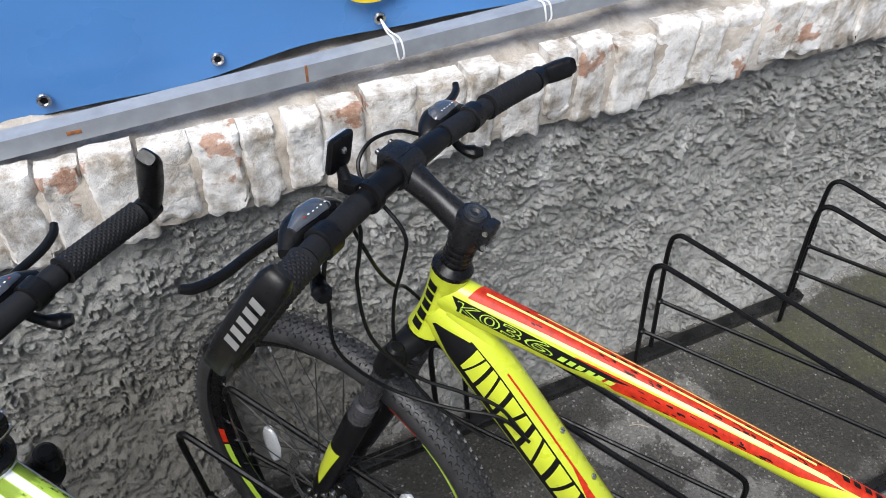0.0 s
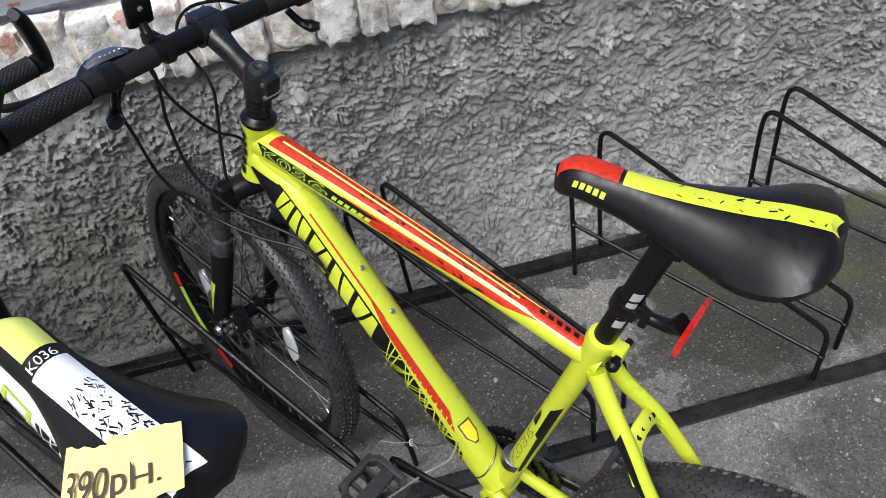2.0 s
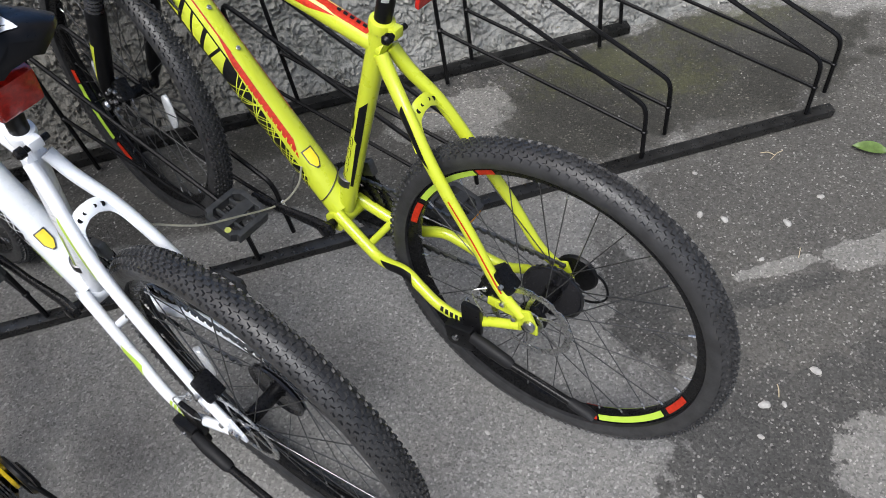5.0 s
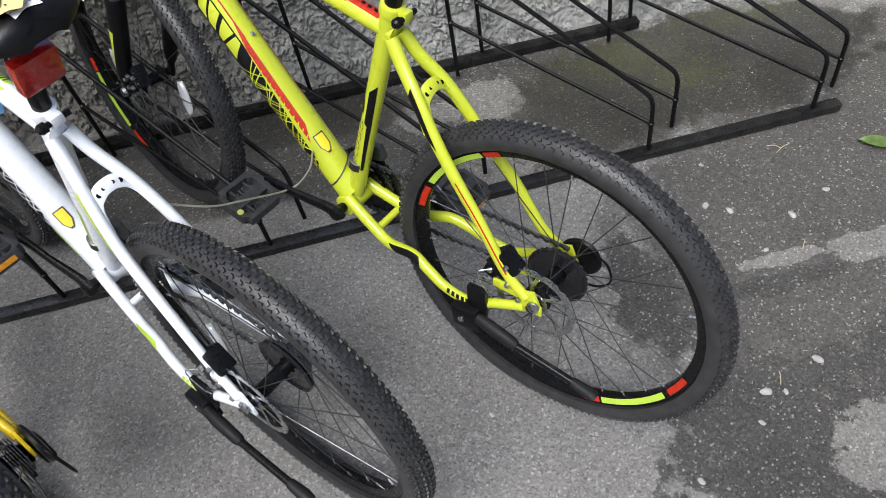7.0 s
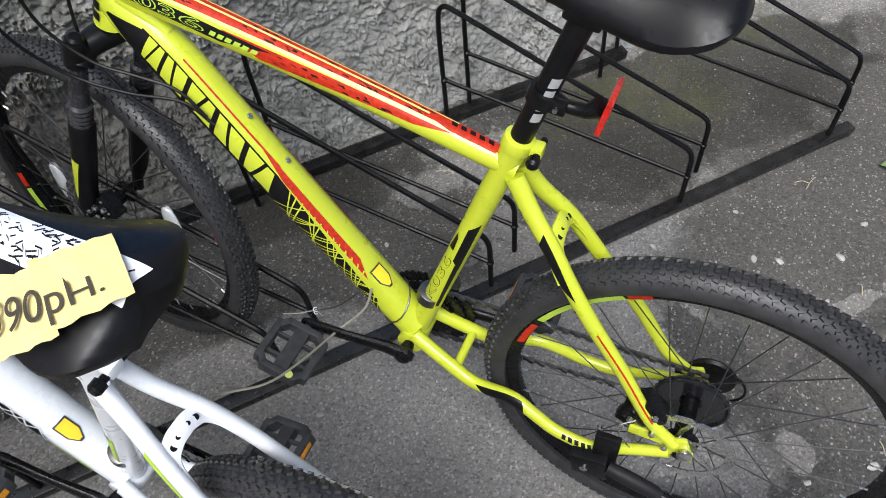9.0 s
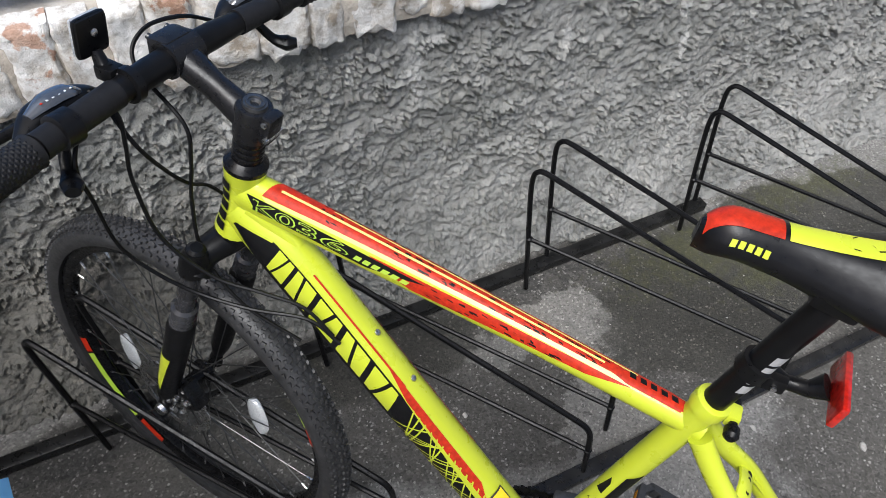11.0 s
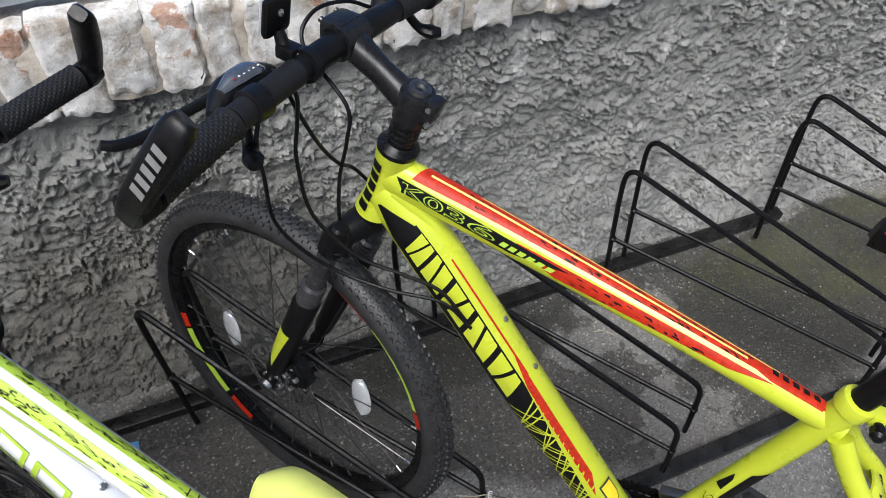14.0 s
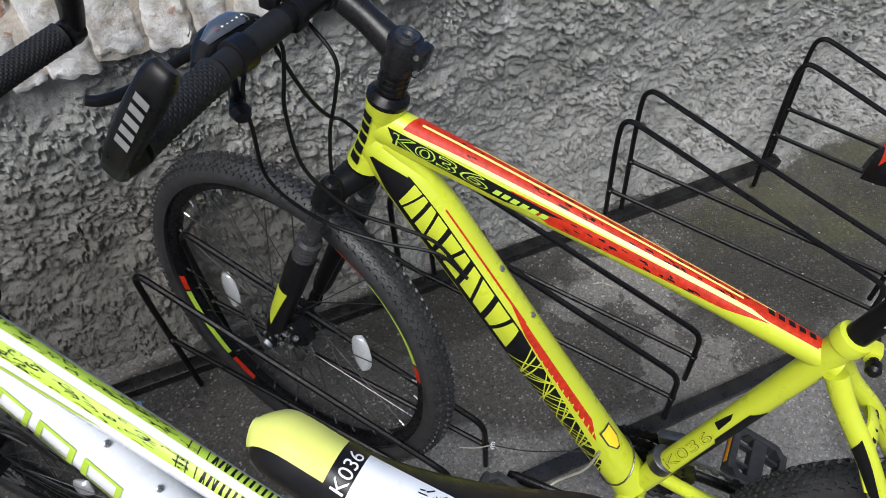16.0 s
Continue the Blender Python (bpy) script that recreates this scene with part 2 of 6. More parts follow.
def asphalt_material():
    m = bpy.data.materials.new("old_asphalt")
    nt, b = nodes_of(m)
    tc = nt.nodes.new("ShaderNodeTexCoord")
    vor = add(nt, "ShaderNodeTexVoronoi", Scale=230.0, Randomness=1.0)
    nt.links.new(tc.outputs["Object"], vor.inputs["Vector"])
    hue = nt.nodes.new("ShaderNodeSeparateColor")
    nt.links.new(vor.outputs["Color"], hue.inputs[0])

    def blob(cx, cy, rx, ry):
        mp = nt.nodes.new("ShaderNodeMapping")
        mp.inputs["Location"].default_value = (-cx / rx, -cy / ry, 0)
        mp.inputs["Scale"].default_value = (1 / rx, 1 / ry, 0)
        nt.links.new(tc.outputs["Object"], mp.inputs["Vector"])
        g = nt.nodes.new("ShaderNodeVectorMath")
        g.operation = "LENGTH"
        nt.links.new(mp.outputs[0], g.inputs[0])
        return g.outputs["Value"]

    def blobs(*spots):
        out = blob(*spots[0])
        for s in spots[1:]:
            n = nt.nodes.new("ShaderNodeMath")
            n.operation = "MINIMUM"
            nt.links.new(out, n.inputs[0])
            nt.links.new(blob(*s), n.inputs[1])
            out = n.outputs[0]
        return out

    def torn(d, scale, amount, soft, most=1.0):
        """A mask inside d < 1 with a ragged outline."""
        n = nt.nodes.new("ShaderNodeMath")
        n.operation = "MULTIPLY_ADD"
        nt.links.new(noise_tex(nt, scale, 9.0, 0.62, 0.3), n.inputs[0])
        n.inputs[1].default_value = amount
        nt.links.new(d, n.inputs[2])
        edge = 1 + amount / 2
        k = nt.nodes.new("ShaderNodeMapRange")
        k.inputs["From Min"].default_value = edge - soft
        k.inputs["From Max"].default_value = edge
        k.inputs["To Min"].default_value = most
        k.inputs["To Max"].default_value = 0.0
        nt.links.new(n.outputs[0], k.inputs["Value"])
        return k.outputs[0]

    def aggregate(low, high, bright):
        stones = ramp(nt, hue.outputs[0], [(0.0, tuple(c * 0.65 for c in low)), (0.6, high), (0.90, tuple(c * 1.35 for c in high)), (0.985, bright)])
        binder = ramp(nt, noise_tex(nt, 55, 7.0, 0.72), [(0.3, low), (0.7, high)])
        speck = ramp(nt, hue.outputs[1], [(0.35, (0.25, 0.25, 0.25)), (0.7, (0.85, 0.85, 0.85))])
        return mixed(nt, speck, binder, stones)

    light = aggregate((0.155, 0.152, 0.146), (0.235, 0.23, 0.22), (0.42, 0.41, 0.39))
    mid = aggregate((0.062, 0.059, 0.054), (0.100, 0.096, 0.088), (0.36, 0.35, 0.33))
    dark = aggregate((0.035, 0.034, 0.032), (0.072, 0.070, 0.066), (0.30, 0.29, 0.27))
    pale = aggregate((0.20, 0.195, 0.185), (0.27, 0.262, 0.245), (0.48, 0.46, 0.43))
    wide = ramp(nt, noise_tex(nt, 2.1, 5.0), [(0.35, (0.80, 0.80, 0.80)), (0.65, (1.08, 1.07, 1.05))])
    col = mixed(nt, torn(blobs((1.45, -1.15, 1.25, 0.95), (0.2, -0.35, 0.75, 0.30), (-0.6, -0.30, 0.9, 0.22)), 6.0, 0.5, 0.10), light, mid)
    col = mixed(nt, torn(blobs((0.44, -1.44, 0.25, 0.24), (0.98, -1.32, 0.36, 0.13), (0.62, -1.08, 0.16, 0.03), (-0.62, -0.17, 0.95, 0.07), (0.30, -1.02, 0.10, 0.16)), 15.0, 2.0, 0.14, 0.92), col, dark)
    col = mixed(nt, torn(blobs((0.66, -1.02, 0.10, 0.022), (0.34, -1.225, 0.035, 0.05), (0.90, -1.04, 0.14, 0.045), (0.62, -1.49, 0.09, 0.09), (0.15, -0.30, 0.11, 0.12), (0.09, -0.72, 0.17, 0.26), (0.17, -0.97, 0.09, 0.12), (0.69, -0.20, 0.10, 0.06), (-0.02, -0.27, 0.15, 0.08)), 14.0, 1.9, 0.08, 0.7), col, pale)
    mult = nt.nodes.new("ShaderNodeMix")
    mult.data_type, mult.blend_type = "RGBA", "MULTIPLY"
    mult.inputs[0].default_value = 1.0
    nt.links.new(col, mult.inputs[6])
    nt.links.new(wide, mult.inputs[7])
    wet = torn(blobs((0.46, -0.37, 0.27, 0.22), (0.85, -0.32, 0.50, 0.24), (-0.30, -0.22, 0.30, 0.09)), 12.0, 1.3, 0.12, 0.86)
    col = mixed(nt, wet, mult.outputs[2], aggregate((0.022, 0.021, 0.017), (0.046, 0.044, 0.036), (0.17, 0.16, 0.13)))
    moss = torn(blobs((0.56, -0.22, 0.32, 0.12), (0.98, -0.15, 0.34, 0.08), (0.72, -0.35, 0.2, 0.08)), 46.0, 3.8, 0.9, 0.50)
    col = mixed(nt, moss, col, ramp(nt, noise_tex(nt, 120, 4.0), [(0.3, (0.042, 0.046, 0.016)), (0.7, (0.11, 0.112, 0.038))]))
    nt.links.new(col, b.inputs["Base Color"])
    nt.links.new(ramp(nt, wet, [(0.0, (0.88,) * 3), (1.0, (0.55,) * 3)]), b.inputs["Roughness"])
    c = bump(nt, b, hue.outputs[0], 0.5, 0.002)
    c = bump(nt, b, noise_tex(nt, 150, 6.0, 0.75), 0.9, 0.004, c)
    bump(nt, b, noise_tex(nt, 14, 5.0), 0.4, 0.006, c)
    return m


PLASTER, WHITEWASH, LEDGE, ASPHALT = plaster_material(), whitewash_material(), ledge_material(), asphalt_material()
BANNER = simple("blue_banner_vinyl", (0.085, 0.25, 0.57), 0.32, 0.0, 0.12, 2.2)
TUBE_PAINT = simple("grey_tube_paint", (0.30, 0.325, 0.36), 0.45, 0.2, 0.15, 25, relief=0.0003)
RUST = simple("rust", (0.26, 0.10, 0.035), 0.9, 0.0, 0.4, 150, relief=0.0005)
CORD = simple("white_tie", (0.75, 0.76, 0.76), 0.5)
STONE = simple("pale_pebble", (0.34, 0.33, 0.31), 0.85, 0.0, 0.25, 90, relief=0.001, relief_scale=180)
LEAF = simple("green_leaf", (0.10, 0.16, 0.04), 0.5, 0.0, 0.3, 60)
STRAW = simple("dry_straw", (0.45, 0.38, 0.25), 0.8)

# ---- mesh helpers ----


def part(name, bm, material, parent=None, label="", sharp=38.0):
    """Links a bmesh as one mesh object under a thing or a part."""
    bmesh.ops.recalc_face_normals(bm, faces=bm.faces)
    lim = radians(sharp)
    for e in bm.edges:
        e.smooth = not (e.is_boundary or e.calc_face_angle(3.0) > lim)
    for f in bm.faces:
        f.smooth = True
    me = bpy.data.meshes.new(name)
    bm.to_mesh(me)
    bm.free()
    me.materials.append(material)
    ob = new(name, me)
    ob.parent = parent
    if label:
        tagged(ob, label)
    return ob


def twin(ob, parent, m=None):
    """Another object on the same mesh."""
    o = new(ob.name.split(".")[0], ob.data)
    o.parent = parent
    if m is not None:
        o.matrix_basis = m
    return o


def spline(pts, n=8):
    """A smooth line through the points."""
    p = [Vector(q) for q in pts]
    p = [p[0] * 2 - p[1]] + p + [p[-1] * 2 - p[-2]]
    out = []
    for i in range(1, len(p) - 2):
        a, b, c, d = p[i - 1:i + 3]
        for k in range(n):
            t = k / n
            out.append(0.5 * (2 * b + (c - a) * t + (2 * a - 5 * b + 4 * c - d) * t * t + (3 * b - a - 3 * c + d) * t ** 3))
    out.append(p[-2])
    return out


def lerp_list(values, n):
    """n values spread evenly along a list of values."""
    x = np.linspace(0, len(values) - 1, n)
    return [float(v) for v in np.interp(x, range(len(values)), values)]


def sweep(bm, pts, ra, rb=None, seg=12, side=(0, 1, 0), cap=True, travel=False, power=1.0):
    """A tube along pts: ra across the side direction, rb along it. travel: carry the frame along the line instead."""
    pts = [Vector(p) for p in pts]
    n = len(pts)
    ra = lerp_list(ra, n) if isinstance(ra, (list, tuple)) else [ra] * n
    rb = ra if rb is None else (lerp_list(rb, n) if isinstance(rb, (list, tuple)) else [rb] * n)
    rings, s = [], Vector(side)
    for i, p in enumerate(pts):
        t = (pts[min(i + 1, n - 1)] - pts[max(i - 1, 0)]).normalized()
        b = s - t * s.dot(t)
        if b.length < 1e-4:
            b = Vector((1, 0.3, 0.2)) - t * t.dot(Vector((1, 0.3, 0.2)))
        b.normalize()
        if travel:
            s = b
        a = b.cross(t)
        ring = []
        for k in range(seg):
            w = 2 * math.pi * k / seg
            c, d = math.cos(w), math.sin(w)
            if power != 1.0:
                c, d = math.copysign(abs(c) ** power, c), math.copysign(abs(d) ** power, d)
            ring.append(bm.verts.new(p + a * (ra[i] * c) + b * (rb[i] * d)))
        rings.append(ring)
    for r, q in zip(rings, rings[1:]):
        for k in range(seg):
            bm.faces.new((r[k], r[(k + 1) % seg], q[(k + 1) % seg], q[k]))
    if cap:
        bm.faces.new(rings[0])
        bm.faces.new(rings[-1])
    return bm


def lathe(bm, profile, centre=(0, 0, 0), axis=(0, 1, 0), seg=24, closed=False):
    """Turns (radius, place along the axis) pairs round an axis."""
    ax = Vector(axis).normalized()
    e = ax.orthogonal().normalized()
    g = ax.cross(e)
    c = Vector(centre)
    rings = []
    for r, y in profile:
        rings.append([bm.verts.new(c + ax * y + (e * math.cos(2 * math.pi * k / seg) + g * math.sin(2 * math.pi * k / seg)) * max(r, 1e-5)) for k in range(seg)])
    pairs = list(zip(rings, rings[1:]))
    if closed:
        pairs.append((rings[-1], rings[0]))
    for r, q in pairs:
        for k in range(seg):
            bm.faces.new((r[k], r[(k + 1) % seg], q[(k + 1) % seg], q[k]))
    if not closed:
        bm.faces.new(rings[0])
        bm.faces.new(rings[-1])
    return bm


def block(bm, centre, size, turn=None, bevel=0.0, taper=1.0):
    """A box with rounded edges."""
    b2 = bmesh.new()
    bmesh.ops.create_cube(b2, size=1.0)
    for v in b2.verts:
        k = taper if v.co.z > 0 else 1.0
        v.co = Vector((v.co.x * size[0] * k, v.co.y * size[1] * k, v.co.z * size[2]))
    if bevel:
        bmesh.ops.bevel(b2, geom=b2.edges[:], offset=bevel, segments=2, affect="EDGES", profile=0.6)
    m = Matrix.Translation(centre) @ (turn.to_4x4() if turn is not None else Matrix())
    b2.transform(m)
    me = bpy.data.meshes.new("tmp")
    b2.to_mesh(me)
    b2.free()
    bm.from_mesh(me)
    bpy.data.meshes.remove(me)
    return bm


def thing(name, m=None, label="", category="", group="", kind=""):
    ob = new(name)
    ob.empty_display_size = 0.1
    if m is not None:
        ob.matrix_basis = m
    return tagged(ob, label, category, group, kind)

# ---- ground ----


def axis_steps(lo, hi, step, far_lo, far_hi):
    inner = list(np.arange(lo, hi + 1e-6, step))
    left = [lo - d for d in (60, 25, 10, 4, 1.5, 0.5, 0.15) if lo - d >= far_lo]
    right = [hi + d for d in (0.15, 0.5, 1.5, 4, 10, 25, 60) if hi + d <= far_hi]
    return left + inner + right


def sheet(xs, ys, point):
    """A grid mesh whose vertices are point(x, y)."""
    me = bpy.data.meshes.new("sheet")
    nx, ny = len(xs), len(ys)
    verts = [point(x, y) for y in ys for x in xs]
    faces = [(j * nx + i, j * nx + i + 1, (j + 1) * nx + i + 1, (j + 1) * nx + i) for j in range(ny - 1) for i in range(nx - 1)]
    me.from_pydata(verts, [], faces)
    me.polygons.foreach_set("use_smooth", [True] * len(faces))
    return me


def ground_point(x, y):
    p = Vector((x, y, 0))
    z = 0.006 * noise.fractal(p * 2.2, 1.0, 2.0, 3) + 0.0016 * noise.noise(p * 28)
    t = max(0.0, min(1.0, (y + 0.80) / 0.50))
    return (x, y, z - 0.003 - 0.030 * t * t * (3 - 2 * t))


me = sheet(axis_steps(-1.7, 1.7, 0.014, -62, 62), axis_steps(-2.3, 0.05, 0.014, -62, 62), ground_point)
me.materials.append(ASPHALT)
ground = tagged(new("ground", me), "grey worn asphalt with damp patches, moss and pale screed", "ground", kind="structure")

# ---- wall: rough render below, a whitewashed brick course, a mortar ledge, masonry above ----


def course_low(x):
    return 0.727 + 0.036 * x


def course_high(x):
    return 0.868 + 0.027 * x


def plaster_point(x, z):
    p = Vector((x, 0.3, z))
    wx, wz = x + 0.014 * noise.noise(p * 26), z + 0.014 * noise.noise(p * 26 + Vector((7, 3, 1)))
    a = abs(noise.noise(Vector((wx * 40, 1.3, wz * 55))))
    b = abs(noise.noise(Vector((wx * 85, 5.3, wz * 105))))
    k = z * 34 + 2.6 * noise.noise(Vector((x * 15, 0.7, z * 15))) + 1.1 * noise.noise(Vector((x * 42, 9.1, z * 40))) + 0.35 * noise.noise(Vector((x * 110, 2.1, z * 110)))
    flake = (1 - (k - math.floor(k))) ** 1.2 * max(0.0, 0.55 + 0.8 * noise.noise(Vector((x * 21, 4.4, z * 21))))
    y = 0.016 - 0.007 * (1 - a) ** 3 - 0.003 * (1 - b) ** 2 - 0.020 * flake - 0.0020 * noise.noise(p * 120) + 0.010 * noise.noise(p * 3.0)
    foot = max(0.0, 1 - z / 0.34)
    y -= 0.070 * foot ** 1.5
    return (x, y, z - 0.004 * (1 - a))


xs = [-6, -4, -2.5] + list(np.arange(-1.4, 1.7, 0.0045)) + [2.2, 3, 4, 6]
zs = list(np.arange(-0.08, 0.80, 0.0045))
me = sheet(xs, zs, plaster_point)
nx, nz = len(xs), len(zs)
bm = bmesh.new()
bm.from_mesh(me)
bm.verts.ensure_lookup_table()
rim = [[bm.verts[j * nx + i] for i in range(nx)] for j in (0, nz - 1)]
back = [[bm.verts.new((v.co.x, 0.40, v.co.z)) for v in row] for row in rim]
for row, bk in zip(rim, back):
    for i in range(nx - 1):
        bm.faces.new((row[i], row[i + 1], bk[i + 1], bk[i]))
for i in range(nx - 1):
    bm.faces.new((back[0][i], back[0][i + 1], back[1][i + 1], back[1][i]))
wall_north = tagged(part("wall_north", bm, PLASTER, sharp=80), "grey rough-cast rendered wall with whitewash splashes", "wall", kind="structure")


def ledge_point(x, s):
    p = Vector((x, s * 0.3, 0.7))
    y = -0.024 + 0.191 * s
    z = course_high(x) - 0.012 + 0.030 * s - 0.02 * (1 - s) ** 6 + 0.012 * noise.fractal(p * 16, 1.0, 2.0, 3) + 0.010 * noise.noise(p * 5)
    return (x, y, z)


xs2 = [-6, -3] + list(np.arange(-1.6, 1.9, 0.012)) + [3, 6]
me = sheet(xs2, list(np.linspace(0, 1, 16)), ledge_point)
bm = bmesh.new()
bm.from_mesh(me)
bm.verts.ensure_lookup_table()
n2 = len(xs2)
lip = [bm.verts[i] for i in range(n2)]
low = [bm.verts.new((v.co.x, -0.017, v.co.z - 0.115)) for v in lip]
for i in range(n2 - 1):
    bm.faces.new((lip[i], lip[i + 1], low[i + 1], low[i]))
ledge = tagged(part("ledge", bm, LEDGE, sharp=80), "dirty crumbling mortar ledge on the brick course", "ledge", kind="structure")


def upper_point(x, z):
    p = Vector((x, 2.0, z))
    return (x, 0.165 - 0.012 * noise.fractal(p * 12, 1.0, 2.0, 3), z)


me = sheet([-6, -3] + list(np.arange(-1.6, 1.9, 0.03)) + [3, 6], [0.78, 0.84, 0.88, 0.92, 0.96, 1.0, 1.05, 1.1, 1.2, 1.4, 1.8, 2.4, 3.2], upper_point)
bm = bmesh.new()
bm.from_mesh(me)
ext = bmesh.ops.extrude_face_region(bm, geom=bm.faces[:])
for v in ext["geom"]:
    if isinstance(v, bmesh.types.BMVert):
        v.co.y = 0.45
tagged(part("wall_upper", bm, LEDGE, sharp=80), "dirty beige masonry above the ledge", "wall", kind="structure")

# bricks on end, uneven, thick with old whitewash
rng = random.Random(4)
x = -1.62
while x < 1.85:
    w = rng.uniform(0.054, 0.086)
    drop = rng.choice((0.0, 0.004, 0.008, 0.014, -0.008, 0.018))
    lo, hi = course_low(x + w / 2) - drop, course_high(x + w / 2) + rng.uniform(-0.014, 0.004)
    out = rng.uniform(0.023, 0.033)
    chip = [rng.choice((0.0, 0.004, 0.010, 0.016, 0.026)) for _ in range(2)]
    chip_w = [rng.uniform(0.30, 0.44) for _ in range(2)]
    bm = bmesh.new()
    bmesh.ops.create_grid(bm, x_segments=12, y_segments=20, size=0.5)
    tilt, swing = rng.uniform(-0.04, 0.04), rng.uniform(-0.006, 0.006)
    for v in bm.verts:
        gx, gz = v.co.x, v.co.y
        ex, ez = max(0, abs(gx) - 0.40) / 0.10, max(0, abs(gz) - 0.44) / 0.06
        wx = x + w / 2 + gx * w + tilt * gz * 0.1
        wz = (lo + hi) / 2 + gz * (hi - lo)
        p = Vector((wx, 0.1, wz))
        side = 0 if gx < 0 else 1
        if gz < -0.38 and abs(gx) > chip_w[side]:
            wz += chip[side]
        flake = max(0.0, noise.noise(p * 22 + Vector((3, 0, 5)))) ** 0.5
        wy = -out + swing * gx * 2 + 0.006 * ex ** 4 + 0.004 * ez ** 3 + 0.0035 * flake + 0.0022 * noise.noise(p * 95) + 0.0012 * noise.noise(p * 210)
        v.co = Vector((wx + (0.0035 if abs(gx) > 0.4 else 0.001) * noise.noise(p * 60), wy, wz + (0.012 if gz < -0.40 else 0.003) * noise.noise(p * 55)))
    ext = bmesh.ops.extrude_face_region(bm, geom=bm.faces[:])
    for v in ext["geom"]:
        if isinstance(v, bmesh.types.BMVert):
            v.co.y = 0.02
    part("brick", bm, WHITEWASH, wall_north, sharp=50)
    x += w + rng.choice((0.001, 0.003, 0.005, 0.008, 0.012))

# ---- banner on its square tube ----


def tube_z(x):
    return 0.8955 + 0.06 * (x + 0.59)


bm = bmesh.new()
sweep(bm, [(-3.2, 0.03, tube_z(-3.2)), (-1, 0.03, tube_z(-1)), (-0.55, 0.03, tube_z(-0.55)), (0.15, 0.03, tube_z(0.15)), (1.6, 0.03, tube_z(1.6))], 0.0205, 0.0205, seg=4, side=(0, 1, 1))
banner_rail = thing("banner_rail", None, "grey painted square steel tube along the ledge with rust spots", "rail")
part("tube", bm, TUBE_PAINT, banner_rail)
for rx, rr in ((-0.60, 0.004), (-0.94, 0.005)):
    bm = bmesh.new()
    block(bm, (rx, 0.015, tube_z(rx) + 0.001), (rr, 0.0012, 0.029) if rx > -0.8 else (0.02, 0.0012, 0.006), bevel=0.0005)
    part("rust_spot", bm, RUST, banner_rail, "brown rust")


def banner_edge(x):
    return tube_z(x) - 0.013 + 0.004 * math.sin(x * 9.0) + 0.003 * math.cos(x * 21.0)


def banner_point(x, s):
    z = banner_edge(x) + 1.3 * s
    y = 0.105 + 0.008 * math.sin(x * 10.5 + 0.6) * math.exp(-s * 4) + 0.004 * noise.noise(Vector((x * 7, 0, s * 8)))
    return (x, y, z)


banner = thing("banner", None, "blue vinyl banner with metal eyelets tied to the tube", "banner")
me = sheet(list(np.arange(-3.0, 0.6, 0.03)), [0, 0.004, 0.01, 0.02, 0.03, 0.05, 0.08, 0.12, 0.2, 0.4, 0.7, 1.0], banner_point)
bm = bmesh.new()
bm.from_mesh(me)
ext = bmesh.ops.extrude_face_region(bm, geom=bm.faces[:])
for v in ext["geom"]:
    if isinstance(v, bmesh.types.BMVert):
        v.co.y += 0.0012
part("vinyl", bm, BANNER, banner, sharp=80)

for ex in (-1.24, -0.973, -0.718, -0.452, -0.19):
    bm = bmesh.new()
    ez = banner_edge(ex) + 0.028
    lathe(bm, [(0.0055, -0.0012), (0.007, -0.003), (0.0095, -0.003), (0.011, -0.0005), (0.011, 0.002), (0.0055, 0.002)], (ex, 0.098, ez), (0, 1, 0), 20, True)
    eyelet = part("eyelet", bm, STEEL, banner, "bright metal eyelet")
    bm = bmesh.new()
    lathe(bm, [(0.0058, -0.0016), (0.0058, 0.0012)], (ex, 0.0995, ez), (0, 1, 0), 16)
    part("hole", bm, SATIN, eyelet, "dark eyelet hole")
for ex in (-0.452, -0.19):
    bm = bmesh.new()
    ez = banner_edge(ex) + 0.028
    for dx in (-0.002, 0.003):
        sweep(bm, spline([(ex, 0.094, ez), (ex + dx, 0.06, ez - 0.004), (ex + 2 * dx, 0.020, tube_z(ex) + 0.018), (ex + 2 * dx + 0.004, 0.012, tube_z(ex) - 0.008), (ex + 0.006, 0.025, tube_z(ex) - 0.021)], 5), 0.0018, seg=6, travel=True)
    tagged(part("cable_tie", bm, CORD), "white plastic tie holding the banner to the tube", "cable tie", "banner ties")
bm = bmesh.new()
lathe(bm, [(0.0001, 0), (0.05, 0), (0.05, 0.001), (0.0001, 0.001)], (0, 0, 0), (0, 1, 0), 32)
bm.transform(Matrix.Translation((-0.462, 0.094, 0.978)) @ Matrix.Diagonal((1.0, 1, 0.55, 1)))
part("printed_shape", bm, YELLOW_LABEL, banner, "yellow printed oval")

# ---- bicycle rack ----
RAIL = Vector((0.9994, 0.034, 0)).normalized()
SLOT = Vector((-0.658, 0.753, 0))
rack = thing("bicycle_rack", None, "black enamelled steel bicycle rack with slanting wheel holders on asphalt", "bicycle rack")


def rail_part(a, b, h, low):
    bm = bmesh.new()
    d = b - a
    turn = Matrix.Rotation(math.atan2(d.y, d.x), 3, "Z")
    block(bm, (a + b) / 2 + Vector((0, 0, h / 2 + low)), (d.length, 0.032, h), turn, 0.003)
    part("rail", bm, RAIL_STEEL, rack, "worn black steel rail")


FRONT0, BACK0 = Vector((0.482, -0.626, 0)), Vector((0.06, -0.122, 0))
rail_part(FRONT0 - RAIL * 2.4, FRONT0 + RAIL * 0.555, 0.024, -0.008)
rail_part(BACK0 - RAIL * 2.2, BACK0 + RAIL * 0.61, 0.026, -0.030)


